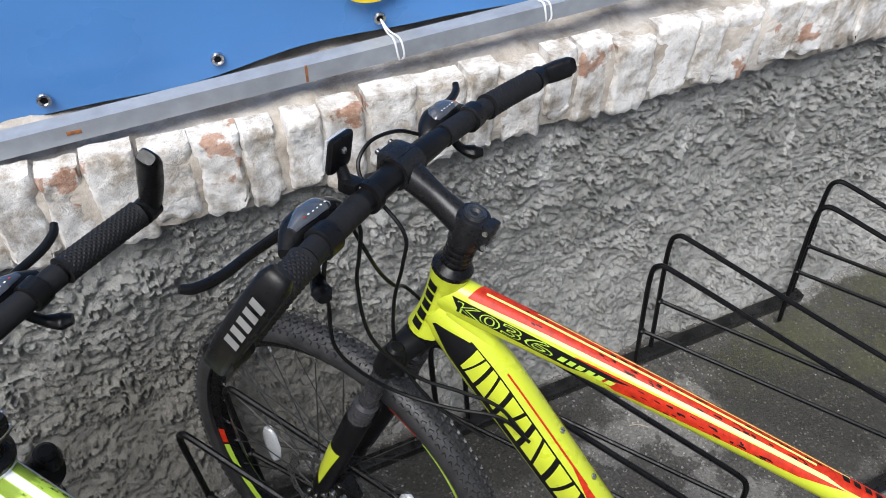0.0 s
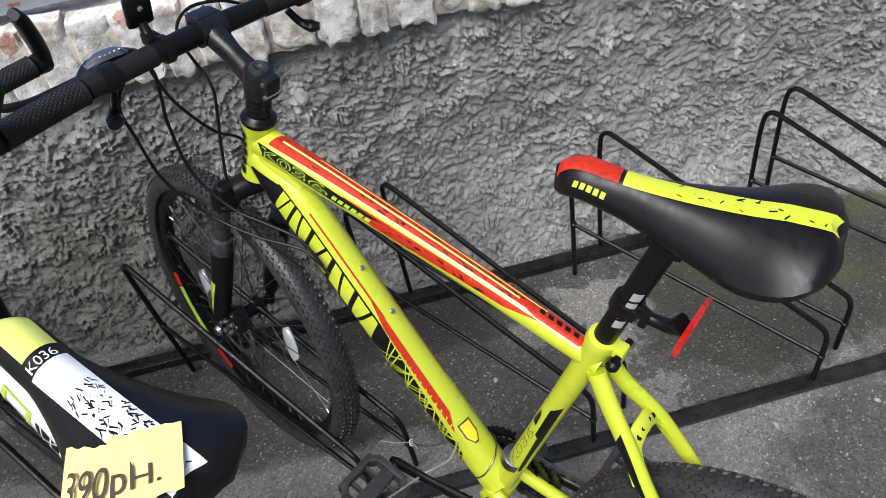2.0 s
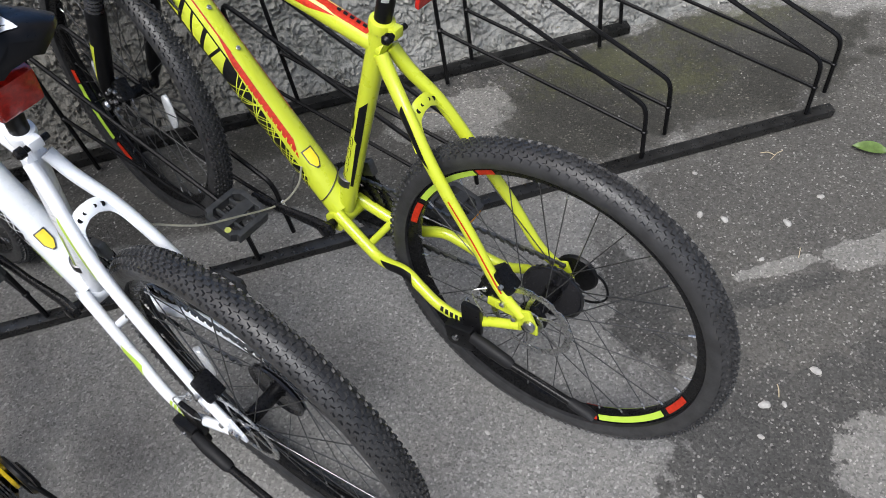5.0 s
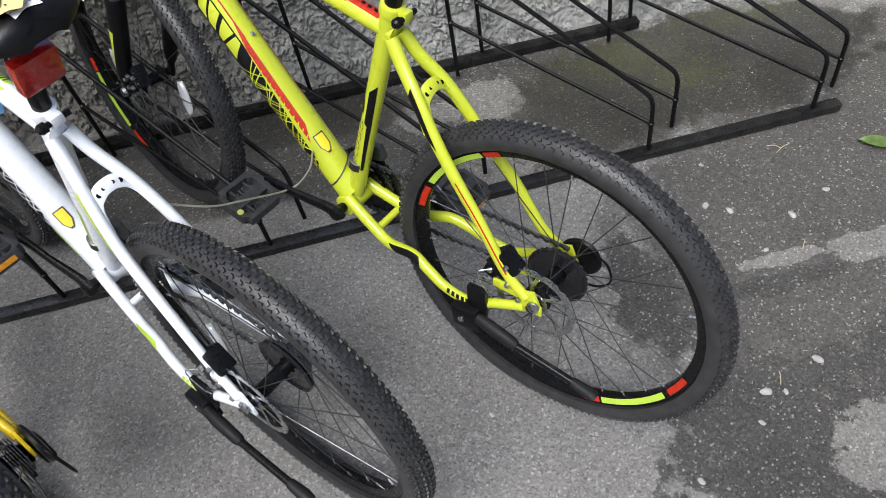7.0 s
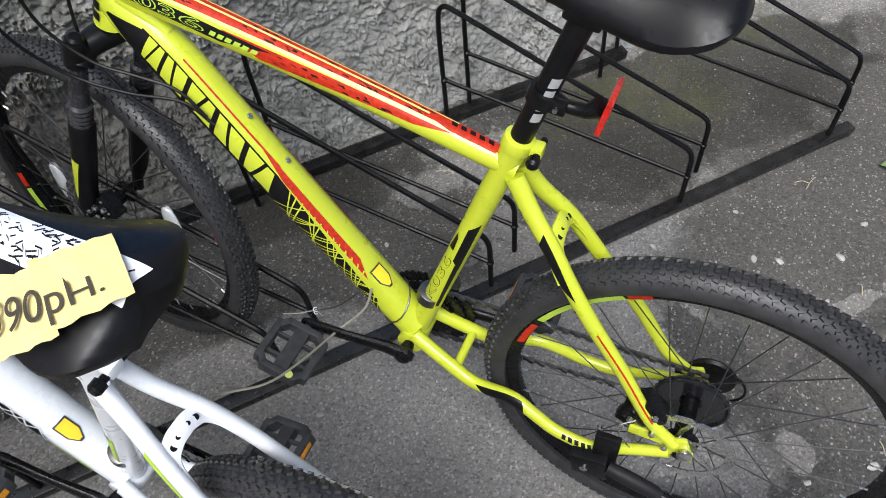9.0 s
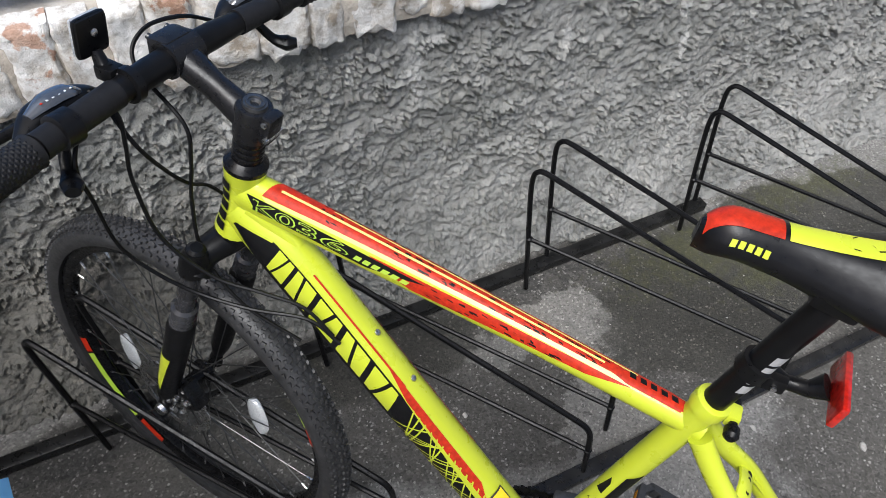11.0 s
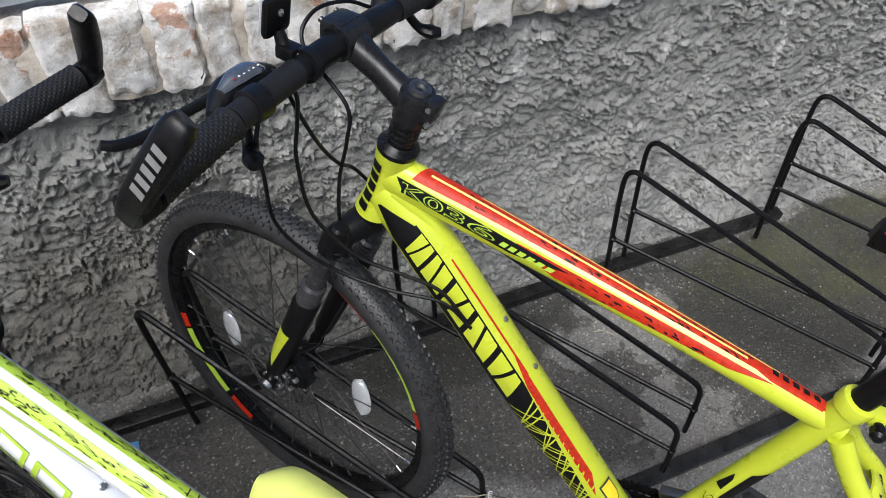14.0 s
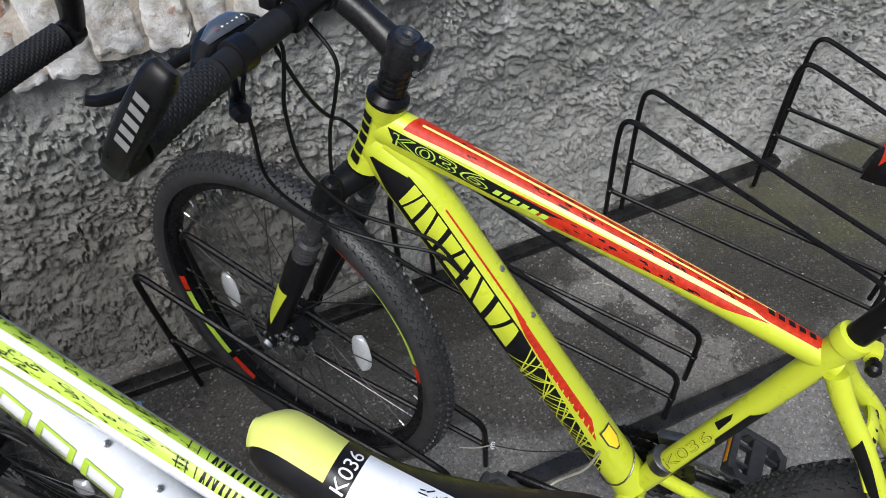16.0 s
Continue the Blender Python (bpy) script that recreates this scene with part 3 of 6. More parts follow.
def hoop(foot):
    """One bent rod: up from the front rail, slanting up towards the wall, down to the back rail; a lower rod between its legs."""
    def at(k, z):
        return foot + SLOT * k + Vector((0, 0, z))
    bm = bmesh.new()
    line = [at(0.0, 0.012), at(0.010, 0.12), at(0.015, 0.165), at(0.026, 0.188), at(0.055, 0.200), at(0.30, 0.276), at(0.600, 0.376), at(0.626, 0.382), at(0.641, 0.366), at(0.640, 0.31), at(0.606, -0.02)]
    pts = []
    for i in range(len(line) - 1):
        for k in range(4):
            pts.append(line[i].lerp(line[i + 1], k / 4))
    pts.append(line[-1])
    for _ in range(2):
        pts = [pts[0]] + [(pts[i - 1] + pts[i] * 2 + pts[i + 1]) / 4 for i in range(1, len(pts) - 1)] + [pts[-1]]
    sweep(bm, pts, 0.0060, seg=8, travel=True, side=(1, 0, 0))
    sweep(bm, [at(0.009, 0.105), at(0.3, 0.133), at(0.622, 0.163)], 0.0052, seg=8, travel=True, side=(1, 0, 0))
    for k, z in ((0.009, 0.105), (0.622, 0.163)):
        lathe(bm, [(0.002, -0.008), (0.0085, -0.003), (0.0085, 0.003), (0.002, 0.008)], at(k, z), (0, 0, 1), 8)
    part("wheel_holder", bm, RACK, rack)


for along in (-2.0, -1.5, -1.0, -0.522, 0.0, 0.474):
    for off in (Vector((0, 0, 0)), Vector((0.092, 0.062, 0))):
        hoop(FRONT0 + RAIL * along + off)

# ---- bicycles: built lengthwise along x, left side towards y, ground at z = 0, rear axle over the origin ----
RW = 0.337
DIP = 0.040
FRONT_U = 1.104
HT0, HT1 = (0.955, 0.392), (0.930, 0.500)
STEER = Vector((HT1[0] - HT0[0], 0, HT1[1] - HT0[1])).normalized()


def L(u, h, y=0.0):
    return Vector((u - 0.006, y, h + 0.014 + RW))


TT = ([L(0.940, 0.462), L(0.80, 0.445), L(0.56, 0.410), L(0.345, 0.372)], [0.029, 0.026, 0.020, 0.0165], [0.022, 0.021, 0.0185, 0.0165])
DT = ([L(0.946, 0.432), L(0.86, 0.356), L(0.68, 0.168), L(0.468, -0.045)], [0.032, 0.042, 0.036, 0.030], [0.024, 0.031, 0.033, 0.033])
ST = ([L(0.464, -0.055), L(0.41, 0.17), L(0.352, 0.412)], [0.018, 0.017, 0.0175], [0.018, 0.017, 0.0175])


def tube_frame(tube, n=33):
    pts, ra, rb = tube
    line = spline(pts, 8)
    return line, lerp_list(ra, len(line)), lerp_list(rb, len(line))


def on_tube(tube, s, w, lift=0.0009):
    """A point on the tube's skin: s from 0 to 1 along it, w degrees from its top (plus: its left side)."""
    line, ra, rb = tube_frame(tube)
    x = s * (len(line) - 1)
    i = min(int(x), len(line) - 2)
    k = x - i
    p = line[i].lerp(line[i + 1], k)
    t = (line[min(i + 2, len(line) - 1)] - line[max(i - 1, 0)]).normalized()
    a = Vector((0, 1, 0)).cross(t)
    if a.z < 0:
        a = -a
    va, vb = ra[i] + (ra[i + 1] - ra[i]) * k, rb[i] + (rb[i + 1] - rb[i]) * k
    c, d = math.cos(radians(w)), math.sin(radians(w))
    return p + a * ((va + lift) * c) + Vector((0, 1, 0)) * ((vb + lift) * d)


def decal(bm, tube, corners, nu=10, nv=4, lift=0.0009):
    """A patch on the tube with four corners (s, degrees), in order round it."""
    (s0, w0), (s1, w1), (s2, w2), (s3, w3) = corners
    grid = []
    for i in range(nu + 1):
        a = i / nu
        row = []
        for j in range(nv + 1):
            b = j / nv
            s = (s0 * (1 - a) + s1 * a) * (1 - b) + (s3 * (1 - a) + s2 * a) * b
            w = (w0 * (1 - a) + w1 * a) * (1 - b) + (w3 * (1 - a) + w2 * a) * b
            row.append(bm.verts.new(on_tube(tube, s, w, lift)))
        grid.append(row)
    for i in range(nu):
        for j in range(nv):
            bm.faces.new((grid[i][j], grid[i + 1][j], grid[i + 1][j + 1], grid[i][j + 1]))


# tyre with knobs, rim, spokes and hub share their meshes between all the wheels
def tyre_mesh(rear):
    bm = bmesh.new()
    seg, prof = 72, 14
    r0, rt = RW - 0.0280, 0.0250
    rings = []
    for k in range(seg):
        w = 2 * math.pi * k / seg
        ring = []
        for j in range(prof):
            q = math.pi * (-0.20 + 1.40 * j / (prof - 1))
            rr = r0 + rt * math.sin(q)
            yy = rt * 1.02 * math.cos(q)
            ring.append(bm.verts.new((rr * math.cos(w), yy, rr * math.sin(w))))
        rings.append(ring)
    for k in range(seg):
        a, b = rings[k], rings[(k + 1) % seg]
        for j in range(prof):
            bm.faces.new((a[j], b[j], b[(j + 1) % prof], a[(j + 1) % prof]))
    count = 128
    for k in range(count):
        for row, (q, ln, wd, shift) in enumerate(((90, 0.0088, 0.0052, 0.0), (75, 0.0080, 0.0046, 0.5), (105, 0.0080, 0.0046, 0.5), (60, 0.0080, 0.0046, 0.0), (120, 0.0080, 0.0046, 0.0), (45, 0.0078, 0.0044, 0.5), (135, 0.0078, 0.0044, 0.5), (29, 0.0080, 0.0050, 0.0), (151, 0.0080, 0.0050, 0.0))):
            w = 2 * math.pi * (k + shift) / count
            qr = radians(q)
            up = Vector((math.cos(w) * math.sin(qr), math.cos(qr), math.sin(w) * math.sin(qr)))
            c = Vector((r0 * math.cos(w), 0, r0 * math.sin(w))) + up * (rt + 0.0006)
            tang = Vector((-math.sin(w), 0, math.cos(w)))
            side = up.cross(tang)
            skew = 0.35 if row in (1, 4, 5, 8) else (-0.35 if row in (2, 3, 6, 7) else 0.0)
            tang2 = (tang + side * skew).normalized()
            side2 = up.cross(tang2)
            base, top = [], []
            for sx, sy in ((-1, -1), (1, -1), (1, 1), (-1, 1)):
                base.append(bm.verts.new(c + tang2 * (sx * ln / 2) + side2 * (sy * wd / 2) - up * 0.0015))
                top.append(bm.verts.new(c + tang2 * (sx * ln * 0.40) + side2 * (sy * wd * 0.40) + up * 0.0026))
            bm.faces.new(top)
            for i in range(4):
                bm.faces.new((base[i], base[(i + 1) % 4], top[(i + 1) % 4], top[i]))
    return bm


def rim_mesh():
    bm = bmesh.new()
    r = RW - 0.046
    lathe(bm, [(r + 0.008, -0.0125), (r - 0.004, -0.0135), (r - 0.016, -0.0075), (r - 0.0175, 0), (r - 0.016, 0.0075), (r - 0.004, 0.0135), (r + 0.008, 0.0125), (r + 0.002, 0)], (0, 0, 0), (0, 1, 0), 72, True)
    return bm


def spoke_mesh():
    bm = bmesh.new()
    sweep(bm, [(0.021, 0, 0), (RW - 0.064, 0, 0)], 0.0011, seg=5, side=(0, 0, 1), cap=False)
    return bm


def nipple_mesh():
    bm = bmesh.new()
    sweep(bm, [(RW - 0.076, 0, 0), (RW - 0.060, 0, 0)], [0.0016, 0.0024], seg=6, side=(0, 0, 1))
    return bm


def rotor_mesh():
    bm = bmesh.new()
    n = 96
    ro, ri = 0.080, 0.066
    outer = [(ro - (0.004 if (k % 8) < 2 else 0.0)) for k in range(n)]
    rows = []
    for yy in (-0.001, 0.001):
        rows.append([bm.verts.new((outer[k] * math.cos(2 * math.pi * k / n), yy, outer[k] * math.sin(2 * math.pi * k / n))) for k in range(n)])
        rows.append([bm.verts.new((ri * math.cos(2 * math.pi * k / n), yy, ri * math.sin(2 * math.pi * k / n))) for k in range(n)])
    o0, i0, o1, i1 = rows
    for k in range(n):
        j = (k + 1) % n
        for a, b in ((o0, i0), (i1, o1), (o1, o0), (i0, i1)):
            bm.faces.new((a[k], a[j], b[j], b[k]))
    for k in range(6):
        w = 2 * math.pi * k / 6
        a = Vector((0.022 * math.cos(w), 0, 0.022 * math.sin(w)))
        b = Vector((0.068 * math.cos(w + 0.5), 0, 0.068 * math.sin(w + 0.5)))
        sweep(bm, [a, a.lerp(b, 0.5) + Vector((-math.sin(w), 0, math.cos(w))) * -0.004, b], 0.0040, 0.001, seg=6, side=(0, 1, 0))
    lathe(bm, [(0.016, -0.002), (0.024, -0.002), (0.024, 0.002), (0.016, 0.002)], (0, 0, 0), (0, 1, 0), 20, True)
    return bm


def toothed(bm, r, y, th, teeth, inner):
    n = teeth * 4
    rows = []
    for yy in (y - th / 2, y + th / 2):
        rows.append([bm.verts.new(((r + (0.0035 if k % 4 in (1, 2) else 0)) * math.cos(2 * math.pi * k / n), yy, (r + (0.0035 if k % 4 in (1, 2) else 0)) * math.sin(2 * math.pi * k / n))) for k in range(n)])
        rows.append([bm.verts.new((inner * math.cos(2 * math.pi * k / n), yy, inner * math.sin(2 * math.pi * k / n))) for k in range(n)])
    o0, i0, o1, i1 = rows
    for k in range(n):
        j = (k + 1) % n
        for a, b in ((o0, i0), (i1, o1), (o1, o0), (i0, i1)):
            bm.faces.new((a[k], a[j], b[j], b[k]))


def arc_band(bm, r0, r1, y, a0, a1, n=14):
    """A flat ring piece at one side of a rim, angles in degrees."""
    prev = None
    for k in range(n + 1):
        w = radians(a0 + (a1 - a0) * k / n)
        row = [bm.verts.new((r * math.cos(w), yy, r * math.sin(w))) for r, yy in ((r0, y - 0.004), (r1, y))]
        if prev:
            bm.faces.new((prev[0], row[0], row[1], prev[1]))
        prev = row


_shared = {}
SKINS = []


def steer_turn(deg):
    """The turn of the steered parts about the head tube's axis."""
    o = L(*HT0)
    return Matrix.Translation(o) @ Matrix.Rotation(radians(deg), 4, STEER) @ Matrix.Translation(-o)


def wheel(bike, u, rear, turn, bands, look_steer=0.0):
    """A wheel: the rim carries tyre, hub, spokes, disc and the rest."""
    place = (steer_turn(look_steer) if not rear else Matrix()) @ pose(u, 0, RW if rear else RW - DIP, 0, turn, 0)
    if "rim" not in _shared:
        for k, bm, mt in (("rim", rim_mesh(), BLACK), ("tyre", tyre_mesh(True), RUBBER), ("spoke", spoke_mesh(), DARK_STEEL), ("spoke_nipple", nipple_mesh(), STEEL), ("brake_disc", rotor_mesh(), STEEL)):
            ob = part(k, bm, mt)
            _shared[k] = ob.data
            bpy.data.objects.remove(ob)

    def put(name, data, parent, m=Matrix(), label=""):
        o = new(name, data)
        o.parent = parent
        o.matrix_basis = m
        if label:
            tagged(o, label)
        return o

    w = put("rear_wheel" if rear else "front_wheel", _shared["rim"], bike, place, "black alloy rim with coloured decals")
    put("tyre", _shared["tyre"], w, Matrix(), "black knobbly rubber tyre")
    bm = bmesh.new()
    half = 0.062 if rear else 0.046
    lathe(bm, [(0.004, -half - 0.012), (0.009, -half - 0.010), (0.010, -half), (0.024, -half + 0.012), (0.024, -half + 0.016), (0.014, -half + 0.024), (0.014, half - 0.030), (0.026, half - 0.022), (0.026, half - 0.017), (0.012, half - 0.008), (0.010, half), (0.009, half + 0.010), (0.004, half + 0.012)], (0, 0, 0), (0, 1, 0), 24)
    part("hub", bm, BLACK, w)
    for k in range(32):
        left = k % 2 == 0
        a = 360 / 32 * k
        cross = 38 if (k // 2) % 2 == 0 else -38
        yy = (half - 0.020) if left else -(half - 0.014)
        start = Vector((0.022 * math.cos(radians(a + cross)), yy, 0.022 * math.sin(radians(a + cross))))
        end = Vector(((RW - 0.063) * math.cos(radians(a)), 0.002 if left else -0.002, (RW - 0.063) * math.sin(radians(a))))
        d = end - start
        q = d.to_track_quat("X", "Z").to_matrix().to_4x4()
        m = Matrix.Translation(end) @ q @ Matrix.Translation((-(RW - 0.063), 0, 0))
        put("spoke", _shared["spoke"], w, m)
        put("spoke_nipple", _shared["spoke_nipple"], w, m)
    put("brake_disc", _shared["brake_disc"], w, pose(0, half - 0.008, 0), "bright steel brake disc")
    rr = RW - 0.046
    for a0, a1, mt in bands:
        for side in (1, -1):
            bm = bmesh.new()
            arc_band(bm, rr - 0.0145, rr - 0.003, side * 0.0145, a0, a1)
            for v in bm.verts:
                if side < 0:
                    v.co.y = -0.0145 + (v.co.y + 0.0145) * -1
            part("rim_decal", bm, mt, w)
    if rear:
        for i, (r, t) in enumerate(((0.056, 28), (0.050, 25), (0.044, 22), (0.038, 19), (0.033, 16), (0.029, 14))):
            bm = bmesh.new()
            toothed(bm, r, -0.033 - 0.0045 * i, 0.0022, t, 0.016)
            part("sprocket", bm, DARK_STEEL, w)
        bm = bmesh.new()
        lathe(bm, [(0.018, -0.001), (0.054, 0.002), (0.058, 0.006), (0.061, 0.005), (0.061, 0.001), (0.056, -0.001), (0.018, -0.003)], (0, -0.028, 0), (0, 1, 0), 36, True)
        part("spoke_guard", bm, GUARD, w, "smoky plastic spoke guard disc")
    for k, a in enumerate((67, 247)):
        bm = bmesh.new()
        c = Vector((0.155 * math.cos(radians(a)), 0, 0.155 * math.sin(radians(a))))
        sweep(bm, [c + Vector((-math.sin(radians(a)), 0, math.cos(radians(a)))) * d for d in (-0.040, -0.036, -0.024, 0.0, 0.024, 0.036, 0.040)], [0.006, 0.012, 0.018, 0.021, 0.018, 0.012, 0.006], 0.006, seg=12, side=(0, 1, 0))
        if not rear or (k == 0 and turn > 60):
            part("spoke_reflector", bm, REFLECT, w, "clear oval spoke reflector")
        else:
            bm.free()
    return w


def logo_blocks(bm, tube, s0, s1, w0, w1, count=5, slant=0.01, lift=0.0012, hollow=False):
    """Plain slanting blocks of a mark's size, parted by a slash or drawn as outlines."""
    step = (s1 - s0) / count

    def piece(a, c):
        decal(bm, tube, [(a + step * u + slant * b, w0 + (w1 - w0) * b) for u, b in c], 3, 4, lift)

    for i in range(count):
        a = s0 + step * i
        if hollow:
            for c in (((0, 0), (0.82, 0), (0.82, 0.13), (0, 0.13)), ((0, 0.87), (0.82, 0.87), (0.82, 1), (0, 1)), ((0, 0.13), (0.12, 0.13), (0.12, 0.87), (0, 0.87)), ((0.70, 0.13), (0.82, 0.13), (0.82, 0.87), (0.70, 0.87))):
                piece(a, c)
        else:
            k = 0.12 if i % 2 else -0.10
            piece(a, ((0, 0), (0.40 - k, 0), (0.30 + k, 1), (0, 1)))
            piece(a, ((0.50 - k, 0), (0.84, 0), (0.84, 1), (0.40 + k, 1)))


def text_decal(bm, tube, text, s0, s1, w0, w1, lift=0.0013, bold=0.022):
    """Letters laid on a tube's skin."""
    cu = bpy.data.curves.new("letters", "FONT")
    cu.body = text
    cu.resolution_u = 3
    cu.offset = bold
    tmp = new("letters", cu)
    me = bpy.data.meshes.new_from_object(tmp.evaluated_get(bpy.context.evaluated_depsgraph_get()))
    xs_ = [v.co.x for v in me.vertices] or [0, 1]
    ys_ = [v.co.y for v in me.vertices] or [0, 1]
    x0, x1, y0, y1 = min(xs_), max(xs_), min(ys_), max(ys_)
    vs = []
    for v in me.vertices:
        a, b = (v.co.x - x0) / (x1 - x0), (v.co.y - y0) / (y1 - y0)
        vs.append(bm.verts.new(on_tube(tube, s0 + (s1 - s0) * a, w0 + (w1 - w0) * b, lift)))
    for p in me.polygons:
        try:
            bm.faces.new([vs[i] for i in p.vertices])
        except ValueError:
            pass
    bpy.data.objects.remove(tmp)
    bpy.data.curves.remove(cu)
    bpy.data.meshes.remove(me)


def stay(points, r0, r1, squash=1.25):
    bm = bmesh.new()
    line = spline(points, 6)
    sweep(bm, line, [r0 * squash, r1 * squash], [r0, r1], seg=12, side=(0, 1, 0))
    return bm


def join(bm, other):
    me = bpy.data.meshes.new("tmp")
    other.to_mesh(me)
    other.free()
    bm.from_mesh(me)
    bpy.data.meshes.remove(me)


def seat_stay(sg):
    """The line of one seat stay, bent where the bridge meets it."""
    return [L(0.345, 0.370, 0.014 * sg), L(0.316, 0.333, 0.022 * sg), L(0.272, 0.289, 0.037 * sg), L(0.232, 0.240, 0.047 * sg), L(0.187, 0.186, 0.053 * sg), L(0.130, 0.122, 0.059 * sg), L(0.066, 0.040, 0.064 * sg), L(0.018, 0.006, 0.068 * sg)]


def chain_stay(sg):
    """The line of one chain stay, waved down past the tyre."""
    return [L(0.458, -0.040, 0.030 * sg), L(0.388, -0.066, 0.041 * sg), L(0.336, -0.079, 0.049 * sg), L(0.270, -0.056, 0.061 * sg), L(0.229, -0.064, 0.069 * sg), L(0.182, -0.078, 0.075 * sg), L(0.124, -0.076, 0.077 * sg), L(0.073, -0.045, 0.074 * sg), L(0.018, -0.018, 0.068 * sg)]


def bicycle(m, label, look_):
    """A hardtail mountain bicycle; look_ gives the paint and the decals."""
    bike = thing("bicycle", m, label, "bicycle", "bicycles in the rack")
    paint = look_["paint"]
    # frame
    bm = bmesh.new()
    for tube in (TT, DT, ST):
        line, ra, rb = tube_frame(tube)
        sweep(bm, line, ra, rb, seg=20)
    line = spline([L(*HT0), L((HT0[0] + HT1[0]) / 2, (HT0[1] + HT1[1]) / 2), L(*HT1)], 6)
    sweep(bm, line, [0.0275, 0.0225, 0.0215, 0.0225, 0.0265], seg=20)
    lathe(bm, [(0.018, -0.037), (0.0225, -0.036), (0.0225, 0.036), (0.018, 0.037)], L(0.464, -0.061), (0, 1, 0), 24)
    # gusset between the tubes at the head, webs at the seat cluster
    sweep(bm, spline([L(0.925, 0.440), L(0.90, 0.425), L(0.86, 0.40)], 4), [0.030, 0.026, 0.010], [0.020, 0.018, 0.012], seg=14)
    for sg in (1, -1):
        join(bm, stay(seat_stay(sg), 0.0112, 0.0085))
        join(bm, stay(chain_stay(sg), 0.0118, 0.0085, 1.15))
        block(bm, L(0.012, 0.004, 0.067 * sg), (0.036, 0.007, 0.040), Matrix.Rotation(0.5, 3, "Y"), 0.003)
        block(bm, L(-0.006, -0.012, 0.067 * sg), (0.018, 0.007, 0.022), Matrix.Rotation(0.2, 3, "Y"), 0.003)
    block(bm, L(0.050, 0.004, 0.066), (0.075, 0.006, 0.020), Matrix.Rotation(0.05, 3, "Y"), 0.003)
    sweep(bm, spline([L(0.243, 0.248, -0.045), L(0.268, 0.284, -0.034), L(0.273, 0.300, -0.016), L(0.273, 0.304, 0), L(0.273, 0.300, 0.016), L(0.268, 0.284, 0.034), L(0.243, 0.248, 0.045)], 5), 0.0045, 0.0125, seg=10, side=(1, 0, 0.9))
    sweep(bm, [L(0.375, -0.070, -0.045), L(0.375, -0.070, 0.045)], 0.008, seg=10, side=(0, 0, 1))
    frame_ob = part("frame", bm, paint, bike, look_["frame_label"])
    for mt, fill, name in look_["decals"]:
        bm = bmesh.new()
        fill(bm)
        part(name, bm, mt, frame_ob)
    cs = (chain_stay(1), [0.0136, 0.0098], [0.0118, 0.0085])
    ss = (seat_stay(1), [0.0140, 0.0106], [0.0112, 0.0085])
    for tube, corners, nu, nv in ((cs, [(0.26, 40), (0.42, 20), (0.46, 100), (0.30, 120)], 10, 6), (ss, [(0.22, 60), (0.46, 80), (0.40, 125), (0.25, 140)], 8, 5)):
        bm = bmesh.new()
        decal(bm, tube, corners, nu, nv)
        part("stay_decal", bm, look_["stay_decal"], frame_ob)
    for k in range(5):
        bm = bmesh.new()
        decal(bm, cs, [(0.64 + 0.024 * k, 30), (0.655 + 0.024 * k, 30), (0.660 + 0.024 * k, 75), (0.645 + 0.024 * k, 75)], 1, 4)
        part("stay_mark", bm, look_["stay_decal"], frame_ob)
    bm = bmesh.new()
    decal(bm, ss, [(0.58, 62), (0.86, 50), (0.86, 64), (0.58, 74)], 8, 2)
    part("stay_stripe", bm, look_["stay_stripe"], frame_ob)
    # drilled plate on the bridge
    for sg in (1, -1):
        for k in range(3):
            bm = bmesh.new()
            uu, hh, yy = ((0.273, 0.302, 0.009), (0.272, 0.297, 0.020), (0.267, 0.285, 0.030))[k]
            rr = (0.0030, 0.0042, 0.0052)[k]
            lathe(bm, [(0.0001, 0.0042), (rr, 0.0042), (rr, 0.0050), (0.0001, 0.0050)], L(uu, hh, yy * sg), (-0.67, 0, 0.74), 12)
            part("bridge_hole", bm, SATIN, frame_ob)
    # bottle bosses
    for s in (0.50, 0.60):
        bm = bmesh.new()
        p = on_tube(DT, s, 0)
        q = on_tube(DT, s, 0, 0.004)
        lathe(bm, [(0.0045, 0), (0.0045, 0.002), (0.003, 0.003)], p, q - p, 10)
        part("bottle_bolt", bm, STEEL, frame_ob, "bright bottle cage bolt")
    # seat clamp, post, saddle
    d = Vector((-0.229, 0, 0.973))
    top = L(0.352, 0.412)
    bm = bmesh.new()
    lathe(bm, [(0.0185, -0.008), (0.0205, -0.006), (0.0215, 0.006), (0.0200, 0.011), (0.0165, 0.013)], top, d, 24)
    block(bm, top + Vector((-0.026, 0, -0.002)), (0.016, 0.022, 0.018), None, 0.004)
    clamp = part("seat_clamp", bm, paint, bike)
    bm = bmesh.new()
    sweep(bm, [top + Vector((-0.028, 0.022, -0.002)), top + Vector((-0.028, -0.022, -0.002))], 0.005, seg=10, side=(0, 0, 1))
    lathe(bm, [(0.003, 0), (0.0085, 0.002), (0.0085, 0.012), (0.005, 0.016)], top + Vector((-0.028, 0.016, -0.002)), (0, 1, 0), 12)
    part("clamp_bolt", bm, BLACK, clamp)
    bm = bmesh.new()
    sweep(bm, [top - d * 0.02, top + d * 0.10, top + d * look_["post"]], [0.0142, 0.0142, 0.0150], seg=18)
    head = top + d * look_["post"]
    block(bm, head + Vector((0, 0, 0.004)), (0.045, 0.036, 0.024), Matrix.Rotation(-0.15, 3, "Y"), 0.006)
    sweep(bm, [head + Vector((0.012, 0, -0.02)), head + Vector((0.012, 0, 0.022))], 0.004, seg=8)
